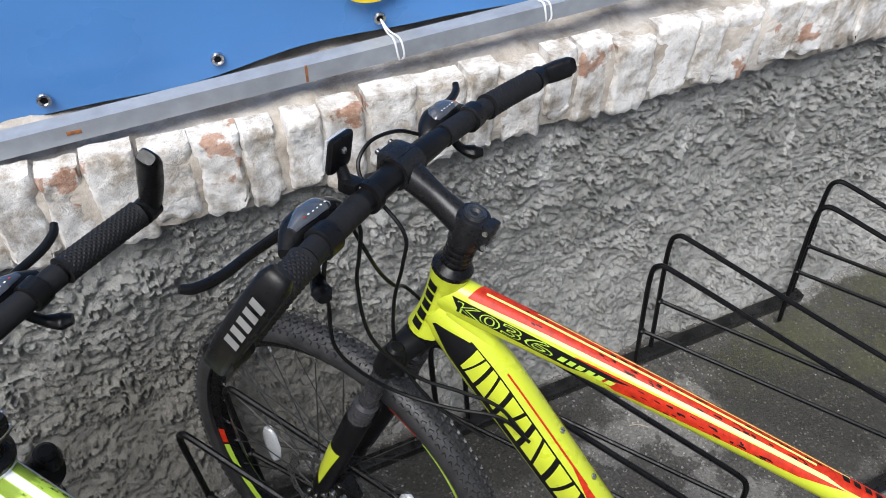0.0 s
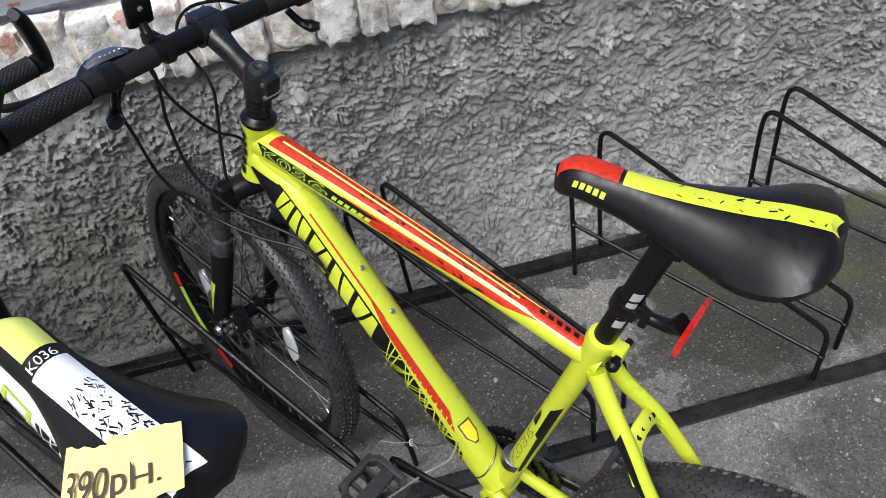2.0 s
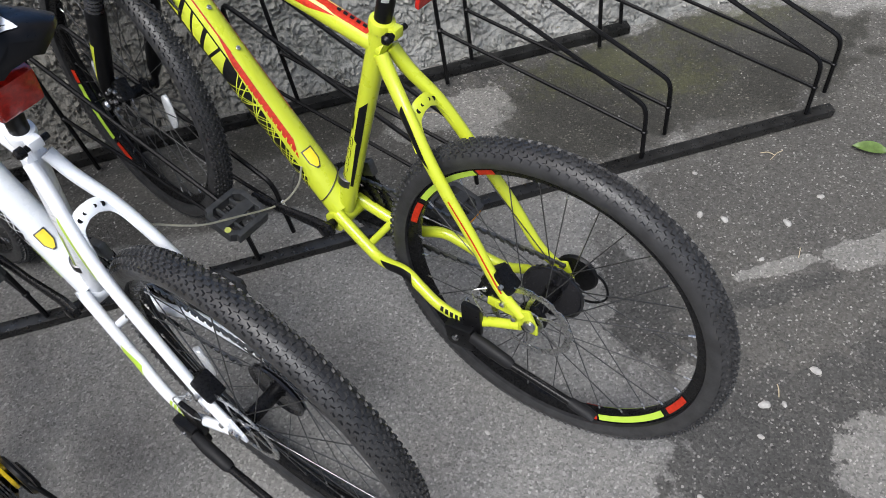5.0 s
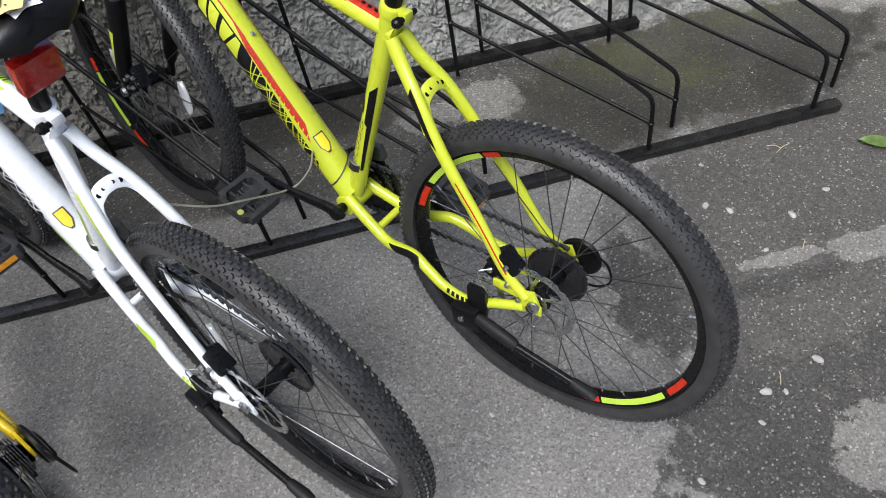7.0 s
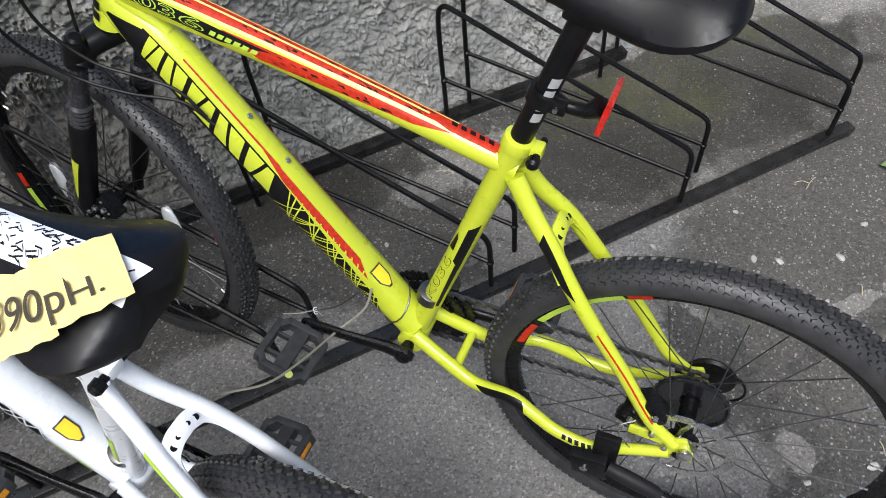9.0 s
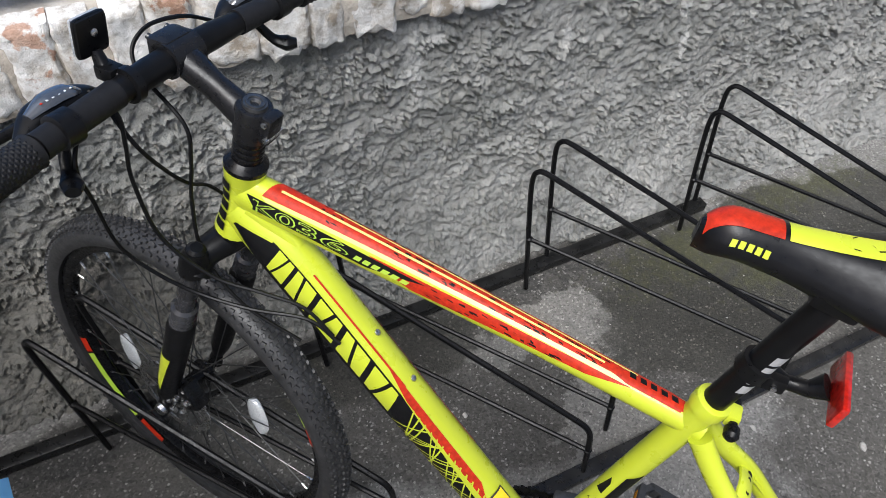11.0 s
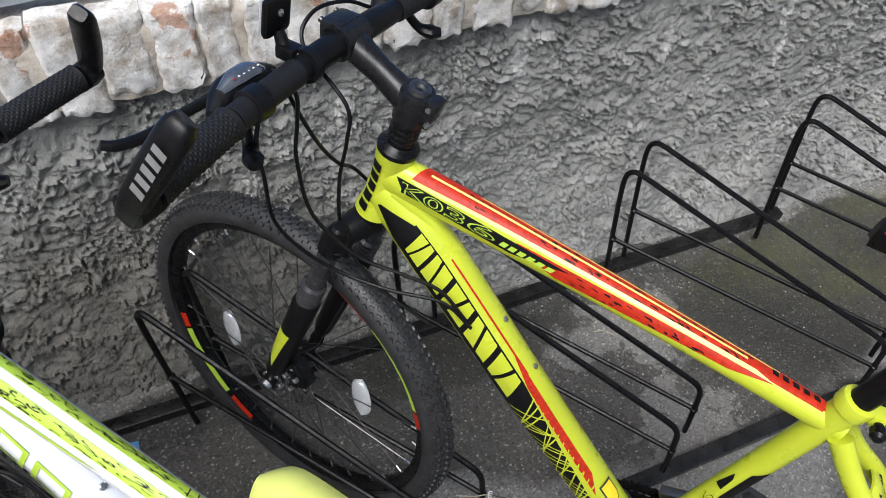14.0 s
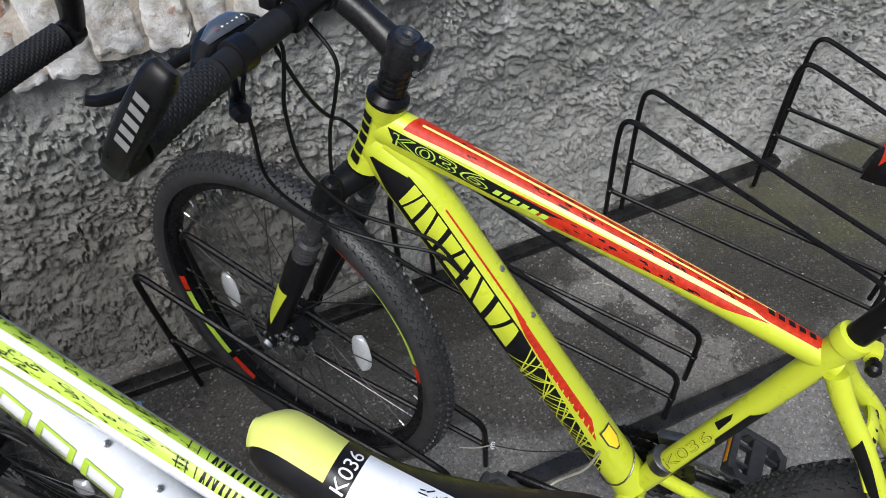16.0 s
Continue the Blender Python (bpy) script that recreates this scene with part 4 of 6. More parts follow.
    post = part("seat_post", bm, SATIN, bike)
    stp = ([top, top + d * 0.07, top + d * 0.14], [0.0143] * 3, [0.0143] * 3)
    for k in range(4):
        bm = bmesh.new()
        a0 = 0.36 + 0.13 * k
        decal(bm, stp, [(a0, 92), (a0 + 0.10, 92), (a0 + 0.12, 138), (a0 + 0.02, 138)], 2, 5, 0.0005)
        part("post_mark", bm, SILVER_DECAL, post, "silver printed mark")
    saddle(bike, head, look_)
    # rear reflector or light on the post
    look_["tail"](bike, top, d, head)
    # headset, steerer, stem
    base = L(*HT1)
    ax = STEER
    bm = bmesh.new()
    lathe(bm, [(0.020, -0.002), (0.0265, 0.0), (0.0265, 0.006), (0.021, 0.012), (0.0185, 0.014)], base, ax, 24)
    for k in range(4):
        lathe(bm, [(0.0178, 0.014 + 0.0085 * k), (0.0188, 0.0155 + 0.0085 * k), (0.0188, 0.021 + 0.0085 * k), (0.0178, 0.0225 + 0.0085 * k)], base, ax, 24)
    part("headset", bm, BLACK, bike)
    bm = bmesh.new()
    lathe(bm, [(0.019, -0.130), (0.0275, -0.123), (0.0275, -0.112), (0.02, -0.110)], base, ax, 24)
    part("crown_race", bm, BLACK, bike)
    clamp_c = base + ax * 0.070
    barc = L(1.008, 0.617 - look_["bar_drop"])
    bm = bmesh.new()
    lathe(bm, [(0.017, -0.022), (0.0205, -0.021), (0.0215, -0.01), (0.0215, 0.018), (0.0195, 0.022), (0.013, 0.0225)], clamp_c, ax, 24)
    sweep(bm, spline([clamp_c + (barc - clamp_c) * 0.08, clamp_c.lerp(barc, 0.5), barc + (clamp_c - barc) * 0.12], 5), [0.019, 0.0165, 0.018], [0.0185, 0.015, 0.020], seg=16)
    block(bm, clamp_c + Vector((-0.024, 0, 0)), (0.014, 0.026, 0.036), Matrix.Rotation(-0.25, 3, "Y"), 0.004)
    sweep(bm, [barc - Vector((0, 0.022, 0)), barc + Vector((0, 0.022, 0))], 0.0205, seg=20, side=(0, 0, 1))
    block(bm, barc + Vector((0.010, 0, 0)), (0.030, 0.044, 0.046), None, 0.008)
    stem = part("stem", bm, STEM_BLACK, bike)
    stem.matrix_basis = steer_turn(look_["bar_turn"])
    bm = bmesh.new()
    lathe(bm, [(0.0001, 0.0225), (0.004, 0.0225), (0.006, 0.026), (0.0135, 0.0262), (0.0145, 0.0225)], clamp_c, ax, 24)
    lathe(bm, [(0.008, 0.0262), (0.0085, 0.0275), (0.0105, 0.0275), (0.011, 0.0262)], clamp_c, ax, 24, True)
    part("top_cap", bm, DARK_STEEL, stem)
    for zz in (-0.010, 0.010):
        bm = bmesh.new()
        sweep(bm, [clamp_c + Vector((-0.026, 0.015, zz)), clamp_c + Vector((-0.026, -0.015, zz))], 0.0035, seg=10, side=(0, 0, 1))
        part("stem_bolt", bm, STEEL, stem)
    for yy in (-0.014, 0.014):
        for zz in (-0.017, 0.017):
            bm = bmesh.new()
            lathe(bm, [(0.0038, 0), (0.0038, 0.004), (0.002, 0.005)], barc + Vector((0.024, yy, zz)), (1, 0, 0.4), 10)
            part("faceplate_bolt", bm, DARK_STEEL, stem)
    handlebar(bike, barc, look_)
    fork(bike, look_)
    front = wheel(bike, FRONT_U - 0.006, False, look_["turn_front"], look_["bands"], look_["steer"])
    rear = wheel(bike, 0.0, True, look_["turn_rear"], look_["bands"])
    drivetrain(bike, look_)
    if look_.get("rim"):
        for w in (front, rear):
            w.material_slots[0].link = "OBJECT"
            w.material_slots[0].material = look_["rim"]
    return bike


def saddle(bike, head, look_):
    """A narrow sporty saddle: nose forward, arched flanks, wings behind, a panel along its middle."""
    o = head + Vector((0.004 + look_["saddle_fore"], look_["saddle_shift"], 0.044 + look_["saddle_lift"]))
    rot = Matrix.Rotation(radians(look_["saddle_yaw"]), 3, "Z") @ Matrix.Rotation(radians(look_["saddle_roll"]), 3, "X") @ Matrix.Rotation(radians(look_["saddle_tilt"]), 3, "Y")
    length, x_nose, n = 0.282, 0.130, 26

    def shape(s):
        half = 0.023 + 0.010 * s + 0.056 * (max(0.0, s - 0.26) / 0.60) ** 1.35
        if s > 0.70:
            half *= math.sqrt(max(0.0, 1 - ((s - 0.70) / 0.304) ** 2 * 0.945))
        if s < 0.10:
            half *= math.sqrt(max(0.05, 1 - ((0.10 - s) / 0.103) ** 2))
        drop = 0.017 + 0.021 * min(1.0, max(0.0, (s - 0.15) / 0.5)) - 0.026 * max(0.0, (s - 0.72) / 0.28) ** 1.5
        dip = -0.010 * math.sin(math.pi * min(1.0, s / 0.8)) + 0.006 * max(0.0, (s - 0.7) / 0.3)
        if s < 0.12:
            dip -= 0.018 * ((0.12 - s) / 0.12) ** 2
        if s > 0.93:
            dip -= 0.012 * ((s - 0.93) / 0.07) ** 2
        return half, drop, dip

    def skin(s, q, lift=0.0):
        half, drop, dip = shape(s)
        notch = 0.010 * max(0.0, s - 0.9) / 0.1 * math.exp(-(q * half / 0.012) ** 2)
        z = dip - drop * abs(q) ** 2.3 + lift
        return o + rot @ Vector((x_nose - length * s + notch, half * q * (1 + lift / 0.06), z))

    qs = [-1 + 2 * k / 18 for k in range(19)]
    bm = bmesh.new()
    rings = []
    for i in range(n + 1):
        s = i / n
        half, drop, dip = shape(s)
        ring = [bm.verts.new(skin(s, q)) for q in qs]
        for q, dz in ((0.99, -0.010), (0.90, -0.016), (0.5, -0.010), (-0.5, -0.010), (-0.90, -0.016), (-0.99, -0.010)):
            ring.append(bm.verts.new(o + rot @ Vector((x_nose - length * s, half * q, dip - drop + dz))))
        rings.append(ring)
    m = len(rings[0])
    for a, b in zip(rings, rings[1:]):
        for k in range(m):
            bm.faces.new((a[k], a[(k + 1) % m], b[(k + 1) % m], b[k]))
    bm.faces.new(rings[0])
    bm.faces.new(rings[-1])
    seat = part("saddle", bm, LEATHER, bike, look_["saddle_label"])
    SKINS.append((skin, shape))
    bm = bmesh.new()
    rs = random.Random(7)
    for k in range(look_["scrawl"]):
        s, ln = rs.uniform(0.42, 0.93), rs.uniform(0.008, 0.026)
        q, bend = rs.uniform(-0.8, 0.8) * look_["saddle_panels"][-1][4] / shape(s)[0] if look_["saddle_panels"] else 0, rs.uniform(-0.09, 0.09)
        vs = [bm.verts.new(skin(s + ds, q + dq, 0.0016)) for ds, dq in ((0, 0), (ln, bend), (ln + 0.003, bend + 0.022), (0.003, 0.026))]
        bm.faces.new(vs)
    part("printed_scrawl", bm, BLACK_DECAL, seat, "black printed scrawl")
    for mt, s0, s1, y0, y1, nm in look_["saddle_panels"]:
        bm = bmesh.new()
        prev = None
        for i in range(21):
            s = s0 + (s1 - s0) * i / 20
            half = shape(s)[0]
            row = [bm.verts.new(skin(s, max(-0.97, min(0.97, (y0 + (y1 - y0) * k / 10) / half)), 0.0010)) for k in range(11)]
            if prev:
                for k in range(10):
                    bm.faces.new((prev[k], prev[k + 1], row[k + 1], row[k]))
            prev = row
        part(nm, bm, mt, seat)
    if look_.get("saddle_text"):
        cu = bpy.data.curves.new("letters", "FONT")
        cu.body = look_["saddle_text"]
        tmp = new("letters", cu)
        me = bpy.data.meshes.new_from_object(tmp.evaluated_get(bpy.context.evaluated_depsgraph_get()))
        wide = max(v.co.x for v in me.vertices)
        for v in me.vertices:
            v.co = skin(0.278 - 0.052 * v.co.y, 0.62 - 1.15 * v.co.x / wide, 0.0012)
        bm = bmesh.new()
        bm.from_mesh(me)
        bpy.data.objects.remove(tmp)
        bpy.data.curves.remove(cu)
        part("saddle_number", bm, CORD, seat, "white printed model number")
    bm = bmesh.new()
    for k in range(5 if look_["reflector"] else 0):
        s = 0.085 + 0.026 * k
        vs = [bm.verts.new(skin(s + ds, q, 0.0012)) for ds, q in ((0.0, 0.97), (0.018, 0.97), (0.022, 0.80), (0.004, 0.80))]
        bm.faces.new(vs)
    if look_["reflector"]:
        part("saddle_mark", bm, LIME, seat, "small lime printed blocks")
    else:
        bm.free()
    for sg in (1, -1):
        bm = bmesh.new()
        sweep(bm, spline([o + rot @ Vector((0.10, 0.010 * sg, -0.030)), o + rot @ Vector((0.06, 0.020 * sg, -0.036)), o + rot @ Vector((0.03, 0.022 * sg, -0.042)), o + rot @ Vector((-0.03, 0.022 * sg, -0.042)), o + rot @ Vector((-0.07, 0.028 * sg, -0.03)), o + rot @ Vector((-0.115, 0.035 * sg, -0.030))], 5), 0.0034, seg=8, travel=True, side=(0, 0, 1))
        part("saddle_rail", bm, BLACK, seat)


def handlebar(bike, c, look_):
    bar = lambda y: c + Vector((-0.030 * (abs(y) / 0.335) ** 2, y, -0.004 * (abs(y) / 0.335)))
    bm = bmesh.new()
    ys_ = [-0.335, -0.28, -0.2, -0.12, -0.08, -0.05, 0, 0.05, 0.08, 0.12, 0.2, 0.28, 0.335]
    sweep(bm, [bar(y) for y in ys_], [0.0111, 0.0111, 0.0111, 0.0111, 0.0145, 0.0158, 0.0158, 0.0158, 0.0145, 0.0111, 0.0111, 0.0111, 0.0111], seg=18, side=(0, 0, 1))
    hb = part("handlebar", bm, SATIN, bike)
    hb.matrix_basis = steer_turn(look_["bar_turn"])
    for sg in (1, -1):
        bm = bmesh.new()
        line = [bar(sg * (0.205 + 0.0058 * k)) for k in range(21)]
        sweep(bm, line, [0.0168 if k % 20 else 0.0182 for k in range(21)], seg=22, side=(0, 0, 1))
        # diamond relief on the rubber
        for k in range(1, 30):
            for j in range(16):
                y = sg * (0.208 + 0.0037 * k)
                w = 2 * math.pi * (j + 0.5 * (k % 2)) / 16
                p = bar(y)
                nrm = Vector((math.cos(w), 0, math.sin(w)))
                tng = Vector((-math.sin(w), 0, math.cos(w)))
                q = p + nrm * 0.0166
                vs = [bm.verts.new(q + tng * 0.0028), bm.verts.new(q + Vector((0, 0.0030, 0))), bm.verts.new(q - tng * 0.0028), bm.verts.new(q - Vector((0, 0.0030, 0)))]
                tip = bm.verts.new(q + nrm * 0.0012)
                for i in range(4):
                    bm.faces.new((vs[i], vs[(i + 1) % 4], tip))
        part("grip", bm, GRIP, hb, "textured grey-black rubber grip")
        bm = bmesh.new()
        sweep(bm, [bar(sg * 0.095), bar(sg * 0.145), bar(sg * 0.200)], [0.0152, 0.0146, 0.0146], seg=18, side=(0, 0, 1))
        part("bar_sleeve", bm, GRIP, hb)
        # bar end: clamp ring and a flattened horn
        bm = bmesh.new()
        e = bar(sg * 0.335)
        lathe(bm, [(0.0112, -0.012), (0.0165, -0.011), (0.0165, 0.011), (0.0112, 0.012)], e, (0, 1, 0), 20)
        hx, hy, hz = look_["horns"][0 if sg > 0 else 1]
        tip = Vector((hx, hy, hz))
        lead = Vector((0.0, 0.008 * sg, 0.0))
        horn = spline([e - tip * 0.10, e + tip * 0.14 + lead, e + tip * 0.5 + lead, e + tip * 0.9 + lead * 0.6, e + tip], 5)
        hr = look_["horn_r"]
        sweep(bm, horn, [0.014, 0.0170 * hr, 0.0190 * hr, 0.0180 * hr, 0.010], [0.0125, 0.0135 * hr, 0.0145 * hr, 0.0135 * hr, 0.007], seg=16, side=(0, 1, 0), power=0.6)
        be = part("bar_end", bm, PLASTIC, hb, "moulded black bar end")
        if sg > 0 and look_["reflector"]:
            bm = bmesh.new()
            side_v = Vector((0, 1, 0)) - tip * (tip.y / tip.length_squared)
            side_v.normalize()
            across = side_v.cross(tip).normalized()
            for k in range(5):
                c0 = e + tip * (0.28 + 0.11 * k) + side_v * 0.0205
                vs = [bm.verts.new(c0 + tip * a_ + across * b_) for a_, b_ in ((0, -0.010), (0.07, -0.010), (0.085, 0.004), (0.015, 0.004))]
                bm.faces.new(vs)
            bmesh.ops.solidify(bm, geom=bm.faces[:], thickness=0.0012)
            part("bar_end_mark", bm, SILVER_DECAL, be, "grey moulded mark")
        # shifter pod with its window, brake lever, thumb lever
        p = bar(sg * 0.165) + Vector((0.006, 0, -0.016))
        bm = bmesh.new()
        lathe(bm, [(0.0150, -0.012), (0.0185, -0.010), (0.0185, 0.010), (0.0150, 0.012)], bar(sg * 0.165), (0, 1, 0), 18)
        sweep(bm, spline([p + Vector((0.020, 0.030 * sg, 0.004)), p + Vector((0.030, 0.0, 0.010)), p + Vector((0.030, -0.035 * sg, 0.010)), p + Vector((0.026, -0.060 * sg, 0.006)), p + Vector((0.024, -0.075 * sg, 0.002))], 5), [0.009, 0.017, 0.019, 0.014, 0.006], [0.008, 0.018, 0.020, 0.014, 0.006], seg=14, side=(1, 0, 0), power=0.85)
        pod = part("shifter", bm, PLASTIC, hb, "black shifter pod with a clear gear window")
        bm = bmesh.new()
        sweep(bm, spline([p + Vector((0.026, 0.012 * sg, 0.022)), p + Vector((0.027, -0.012 * sg, 0.0275)), p + Vector((0.027, -0.036 * sg, 0.0265)), p + Vector((0.026, -0.052 * sg, 0.019))], 5), [0.003, 0.006, 0.006, 0.003], [0.006, 0.013, 0.013, 0.006], seg=12, side=(1, 0, 0))
        win = part("gear_window", bm, WINDOW, pod, "glossy gear window")
        for k in range(6):
            bm = bmesh.new()
            block(bm, p + Vector((0.020, (-0.002 - 0.007 * k) * sg, 0.0325)), (0.0018, 0.0022, 0.0006))
            part("gear_mark", bm, RED if k == 0 else CORD, win)
        bm = bmesh.new()
        sweep(bm, spline([p + Vector((0.030, -0.030 * sg, 0.002)), p + Vector((0.052, -0.012 * sg, -0.004)), p + Vector((0.062, 0.03 * sg, -0.010)), p + Vector((0.064, 0.075 * sg, -0.012)), p + Vector((0.070, 0.105 * sg, -0.010)), p + Vector((0.078, 0.118 * sg, -0.006))], 5), [0.007, 0.006, 0.0055, 0.006, 0.006, 0.005], [0.007, 0.007, 0.006, 0.006, 0.006, 0.005], seg=10, side=(0, 0, 1))
        part("brake_lever", bm, PLASTIC, pod, "black brake lever")
        bm = bmesh.new()
        sweep(bm, spline([p + Vector((0.018, -0.010 * sg, -0.016)), p + Vector((0.004, 0.002 * sg, -0.036)), p + Vector((-0.010, 0.012 * sg, -0.042)), p + Vector((-0.020, 0.020 * sg, -0.042))], 5), [0.006, 0.006, 0.010, 0.006], [0.006, 0.007, 0.012, 0.008], seg=10, side=(0, 1, 0))
        part("thumb_lever", bm, PLASTIC, pod)
    # front reflector on its bracket
    if look_["reflector"]:
        q = bar(0.075)
        bm = bmesh.new()
        lathe(bm, [(0.0150, -0.006), (0.0195, -0.005), (0.0195, 0.005), (0.0150, 0.006)], q, (0, 1, 0), 18)
        sweep(bm, [q + Vector((0.010, 0, 0.006)), q + Vector((0.028, 0.004, 0.012)), q + Vector((0.034, 0.004, 0.030))], [0.010, 0.009, 0.006], seg=10)
        block(bm, q + Vector((0.020, 0.004, 0.010)), (0.024, 0.020, 0.016), None, 0.003)
        block(bm, q + Vector((0.036, 0.004, 0.046)), (0.010, 0.040, 0.044), Matrix.Rotation(-0.1, 3, "Y"), 0.006)
        rf = part("front_reflector", bm, PLASTIC, hb, "black-backed front reflector on a bracket")
        bm = bmesh.new()
        block(bm, q + Vector((0.0420, 0.004, 0.0465)), (0.004, 0.037, 0.041), Matrix.Rotation(-0.1, 3, "Y"), 0.0025)
        part("lens", bm, REFLECT, rf, "clear lens")
        bm = bmesh.new()
        lathe(bm, [(0.004, 0), (0.004, 0.002), (0.002, 0.003)], q + Vector((0.031, 0.004, 0.050)), (-1, 0, 0.1), 10)
        part("screw", bm, STEEL, rf)
    # cables from the levers down to the frame and the fork
    dz = Vector((0, 0, -look_["bar_drop"]))
    for pts in (
        [L(1.022, 0.607, 0.128) + dz, L(1.012, 0.570, 0.158) + dz, L(1.012, 0.518, 0.150) + dz, L(1.018, 0.435, 0.130), L(0.996, 0.384, 0.110), L(0.952, 0.350, 0.090), L(0.889, 0.335, 0.070), L(0.824, 0.327, 0.045), L(0.780, 0.300, 0.041)],
        [L(1.030, 0.622, 0.105) + dz, L(1.004, 0.600, 0.100) + dz, L(1.003, 0.560, 0.100) + dz, L(1.005, 0.511, 0.100), L(0.987, 0.432, 0.095), L(0.933, 0.381, 0.080), L(0.879, 0.362, 0.060), L(0.830, 0.345, 0.044), L(0.790, 0.310, 0.041)],
        [bar(-0.105) + Vector((0.030, 0.0, -0.012)), bar(-0.06) + Vector((0.040, 0.0, 0.010)), bar(-0.01) + Vector((0.050, 0.0, 0.012)), bar(0.02) + Vector((0.042, 0, -0.014)), L(0.985, 0.555, 0.030) + dz, L(0.982, 0.506, 0.032) + dz * 0.5, L(0.990, 0.440, 0.034), L(0.975, 0.370, 0.046), L(0.92, 0.310, 0.050), L(0.84, 0.270, 0.040)],
        [bar(0.10) + Vector((0.024, -0.004, -0.004)), L(1.001, 0.559, 0.090) + dz, L(0.996, 0.508, 0.062) + dz, L(0.990, 0.470, 0.034), L(0.992, 0.430, -0.010), L(0.95, 0.36, -0.045), L(0.86, 0.31, -0.038)],
    ):
        bm = bmesh.new()
        sweep(bm, spline(pts, 8), 0.0025, seg=7, travel=True, side=(0, 0, 1))
        part("cable", bm, SATIN, bike, "black cable housing")


def fork(bike, look_):
    base = L(*HT0) - STEER * 0.016
    bm = bmesh.new()
    crown = base - STEER * 0.012
    sweep(bm, spline([crown + Vector((0.004, -0.066, -0.018)), crown + Vector((0.008, -0.045, 0.002)), crown + Vector((0.0, 0, 0.010)), crown + Vector((0.008, 0.045, 0.002)), crown + Vector((0.004, 0.066, -0.018))], 5), [0.017, 0.018, 0.020, 0.018, 0.017], [0.017, 0.019, 0.026, 0.019, 0.017], seg=14, side=(1, 0, 0))
    fk = part("fork_crown", bm, SATIN, bike)
    fk.matrix_basis = steer_turn(look_["steer"])
    for sg in (1, -1):
        topp = crown + Vector((0.006, 0.064 * sg, 0.010))
        end = Vector((FRONT_U - 0.006, 0.060 * sg, RW - DIP))
        d = end - topp
        bm = bmesh.new()
        sweep(bm, [topp - d * 0.04, topp, topp + d * 0.06], [0.013, 0.0185, 0.0180], seg=16)
        lathe(bm, [(0.0001, 0), (0.012, 0), (0.012, 0.006), (0.008, 0.010), (0.0001, 0.010)], topp - d * 0.03, -d, 16)
        part("fork_cap", bm, PLASTIC, fk)
        bm = bmesh.new()
        line = [topp + d * (0.06 + 0.30 * k / 28) for k in range(29)]
        sweep(bm, line, [0.0140 if k < 19 else (0.0185 if k % 2 else 0.0165) for k in range(29)], seg=16)
        part("fork_tube", bm, STANCHION, fk, "glossy black fork tube with a ribbed seal")
        bm = bmesh.new()
        sweep(bm, [topp + d * 0.355, topp + d * 0.37, topp + d * 0.6, topp + d * 0.86, topp + d * 0.93], [0.0175, 0.0205, 0.0195, 0.0170, 0.011], seg=16)
        sweep(bm, [topp + d * 0.90, topp + d * 0.96, end, end + d * 0.03], [0.008, 0.013, 0.015, 0.010], [0.006, 0.006, 0.006, 0.005], seg=10)
        low = part("fork_lower", bm, SATIN, fk)
        bm = bmesh.new()
        leg = ([topp + d * 0.45, topp + d * 0.6, topp + d * 0.80], [0.0202, 0.0196, 0.0178], [0.0202, 0.0196, 0.0178])
        c = [(0.35, 20 * sg), (0.75, 20 * sg), (1.0, 85 * sg), (0.35, 110 * sg)]
        decal(bm, leg, c, 6, 6)
        part("fork_decal", bm, look_["paint"] if look_["paint"] is LIME else GREEN, low)
    bm = bmesh.new()
    block(bm, L(FRONT_U - 0.055, 0.060 - 0.014 - DIP, 0.046), (0.036, 0.030, 0.05), Matrix.Rotation(0.6, 3, "Y"), 0.006)
    cal = part("brake_caliper", bm, BLACK, fk)
    for k in range(5):
        bm = bmesh.new()
        lathe(bm, [(0.0056, 0), (0.0056, 0.006), (0.003, 0.008)], L(FRONT_U - 0.068 + (0.0, 0.022, 0.040, 0.012, 0.034)[k], (0.072, 0.066, 0.050, 0.040, 0.030)[k] - 0.014 - DIP, 0.066), (0, 1, 0), 8)
        part("caliper_bolt", bm, STEEL, cal)
    for k in range(5):
        bm = bmesh.new()
        w = 2 * math.pi * k / 5
        lathe(bm, [(0.0042, 0), (0.0042, 0.005), (0.0022, 0.006)], L(FRONT_U + 0.018 * math.cos(w), 0.018 * math.sin(w) - 0.014 - DIP, 0.050), (0, 1, 0), 8)
        part("disc_bolt", bm, STEEL, fk)
    bm = bmesh.new()
    lathe(bm, [(0.010, 0), (0.012, 0.003), (0.010, 0.010), (0.004, 0.012)], L(FRONT_U, 0 - 0.014 - DIP, 0.064), (0, 1, 0), 14)
    part("axle_nut", bm, STEEL, fk)


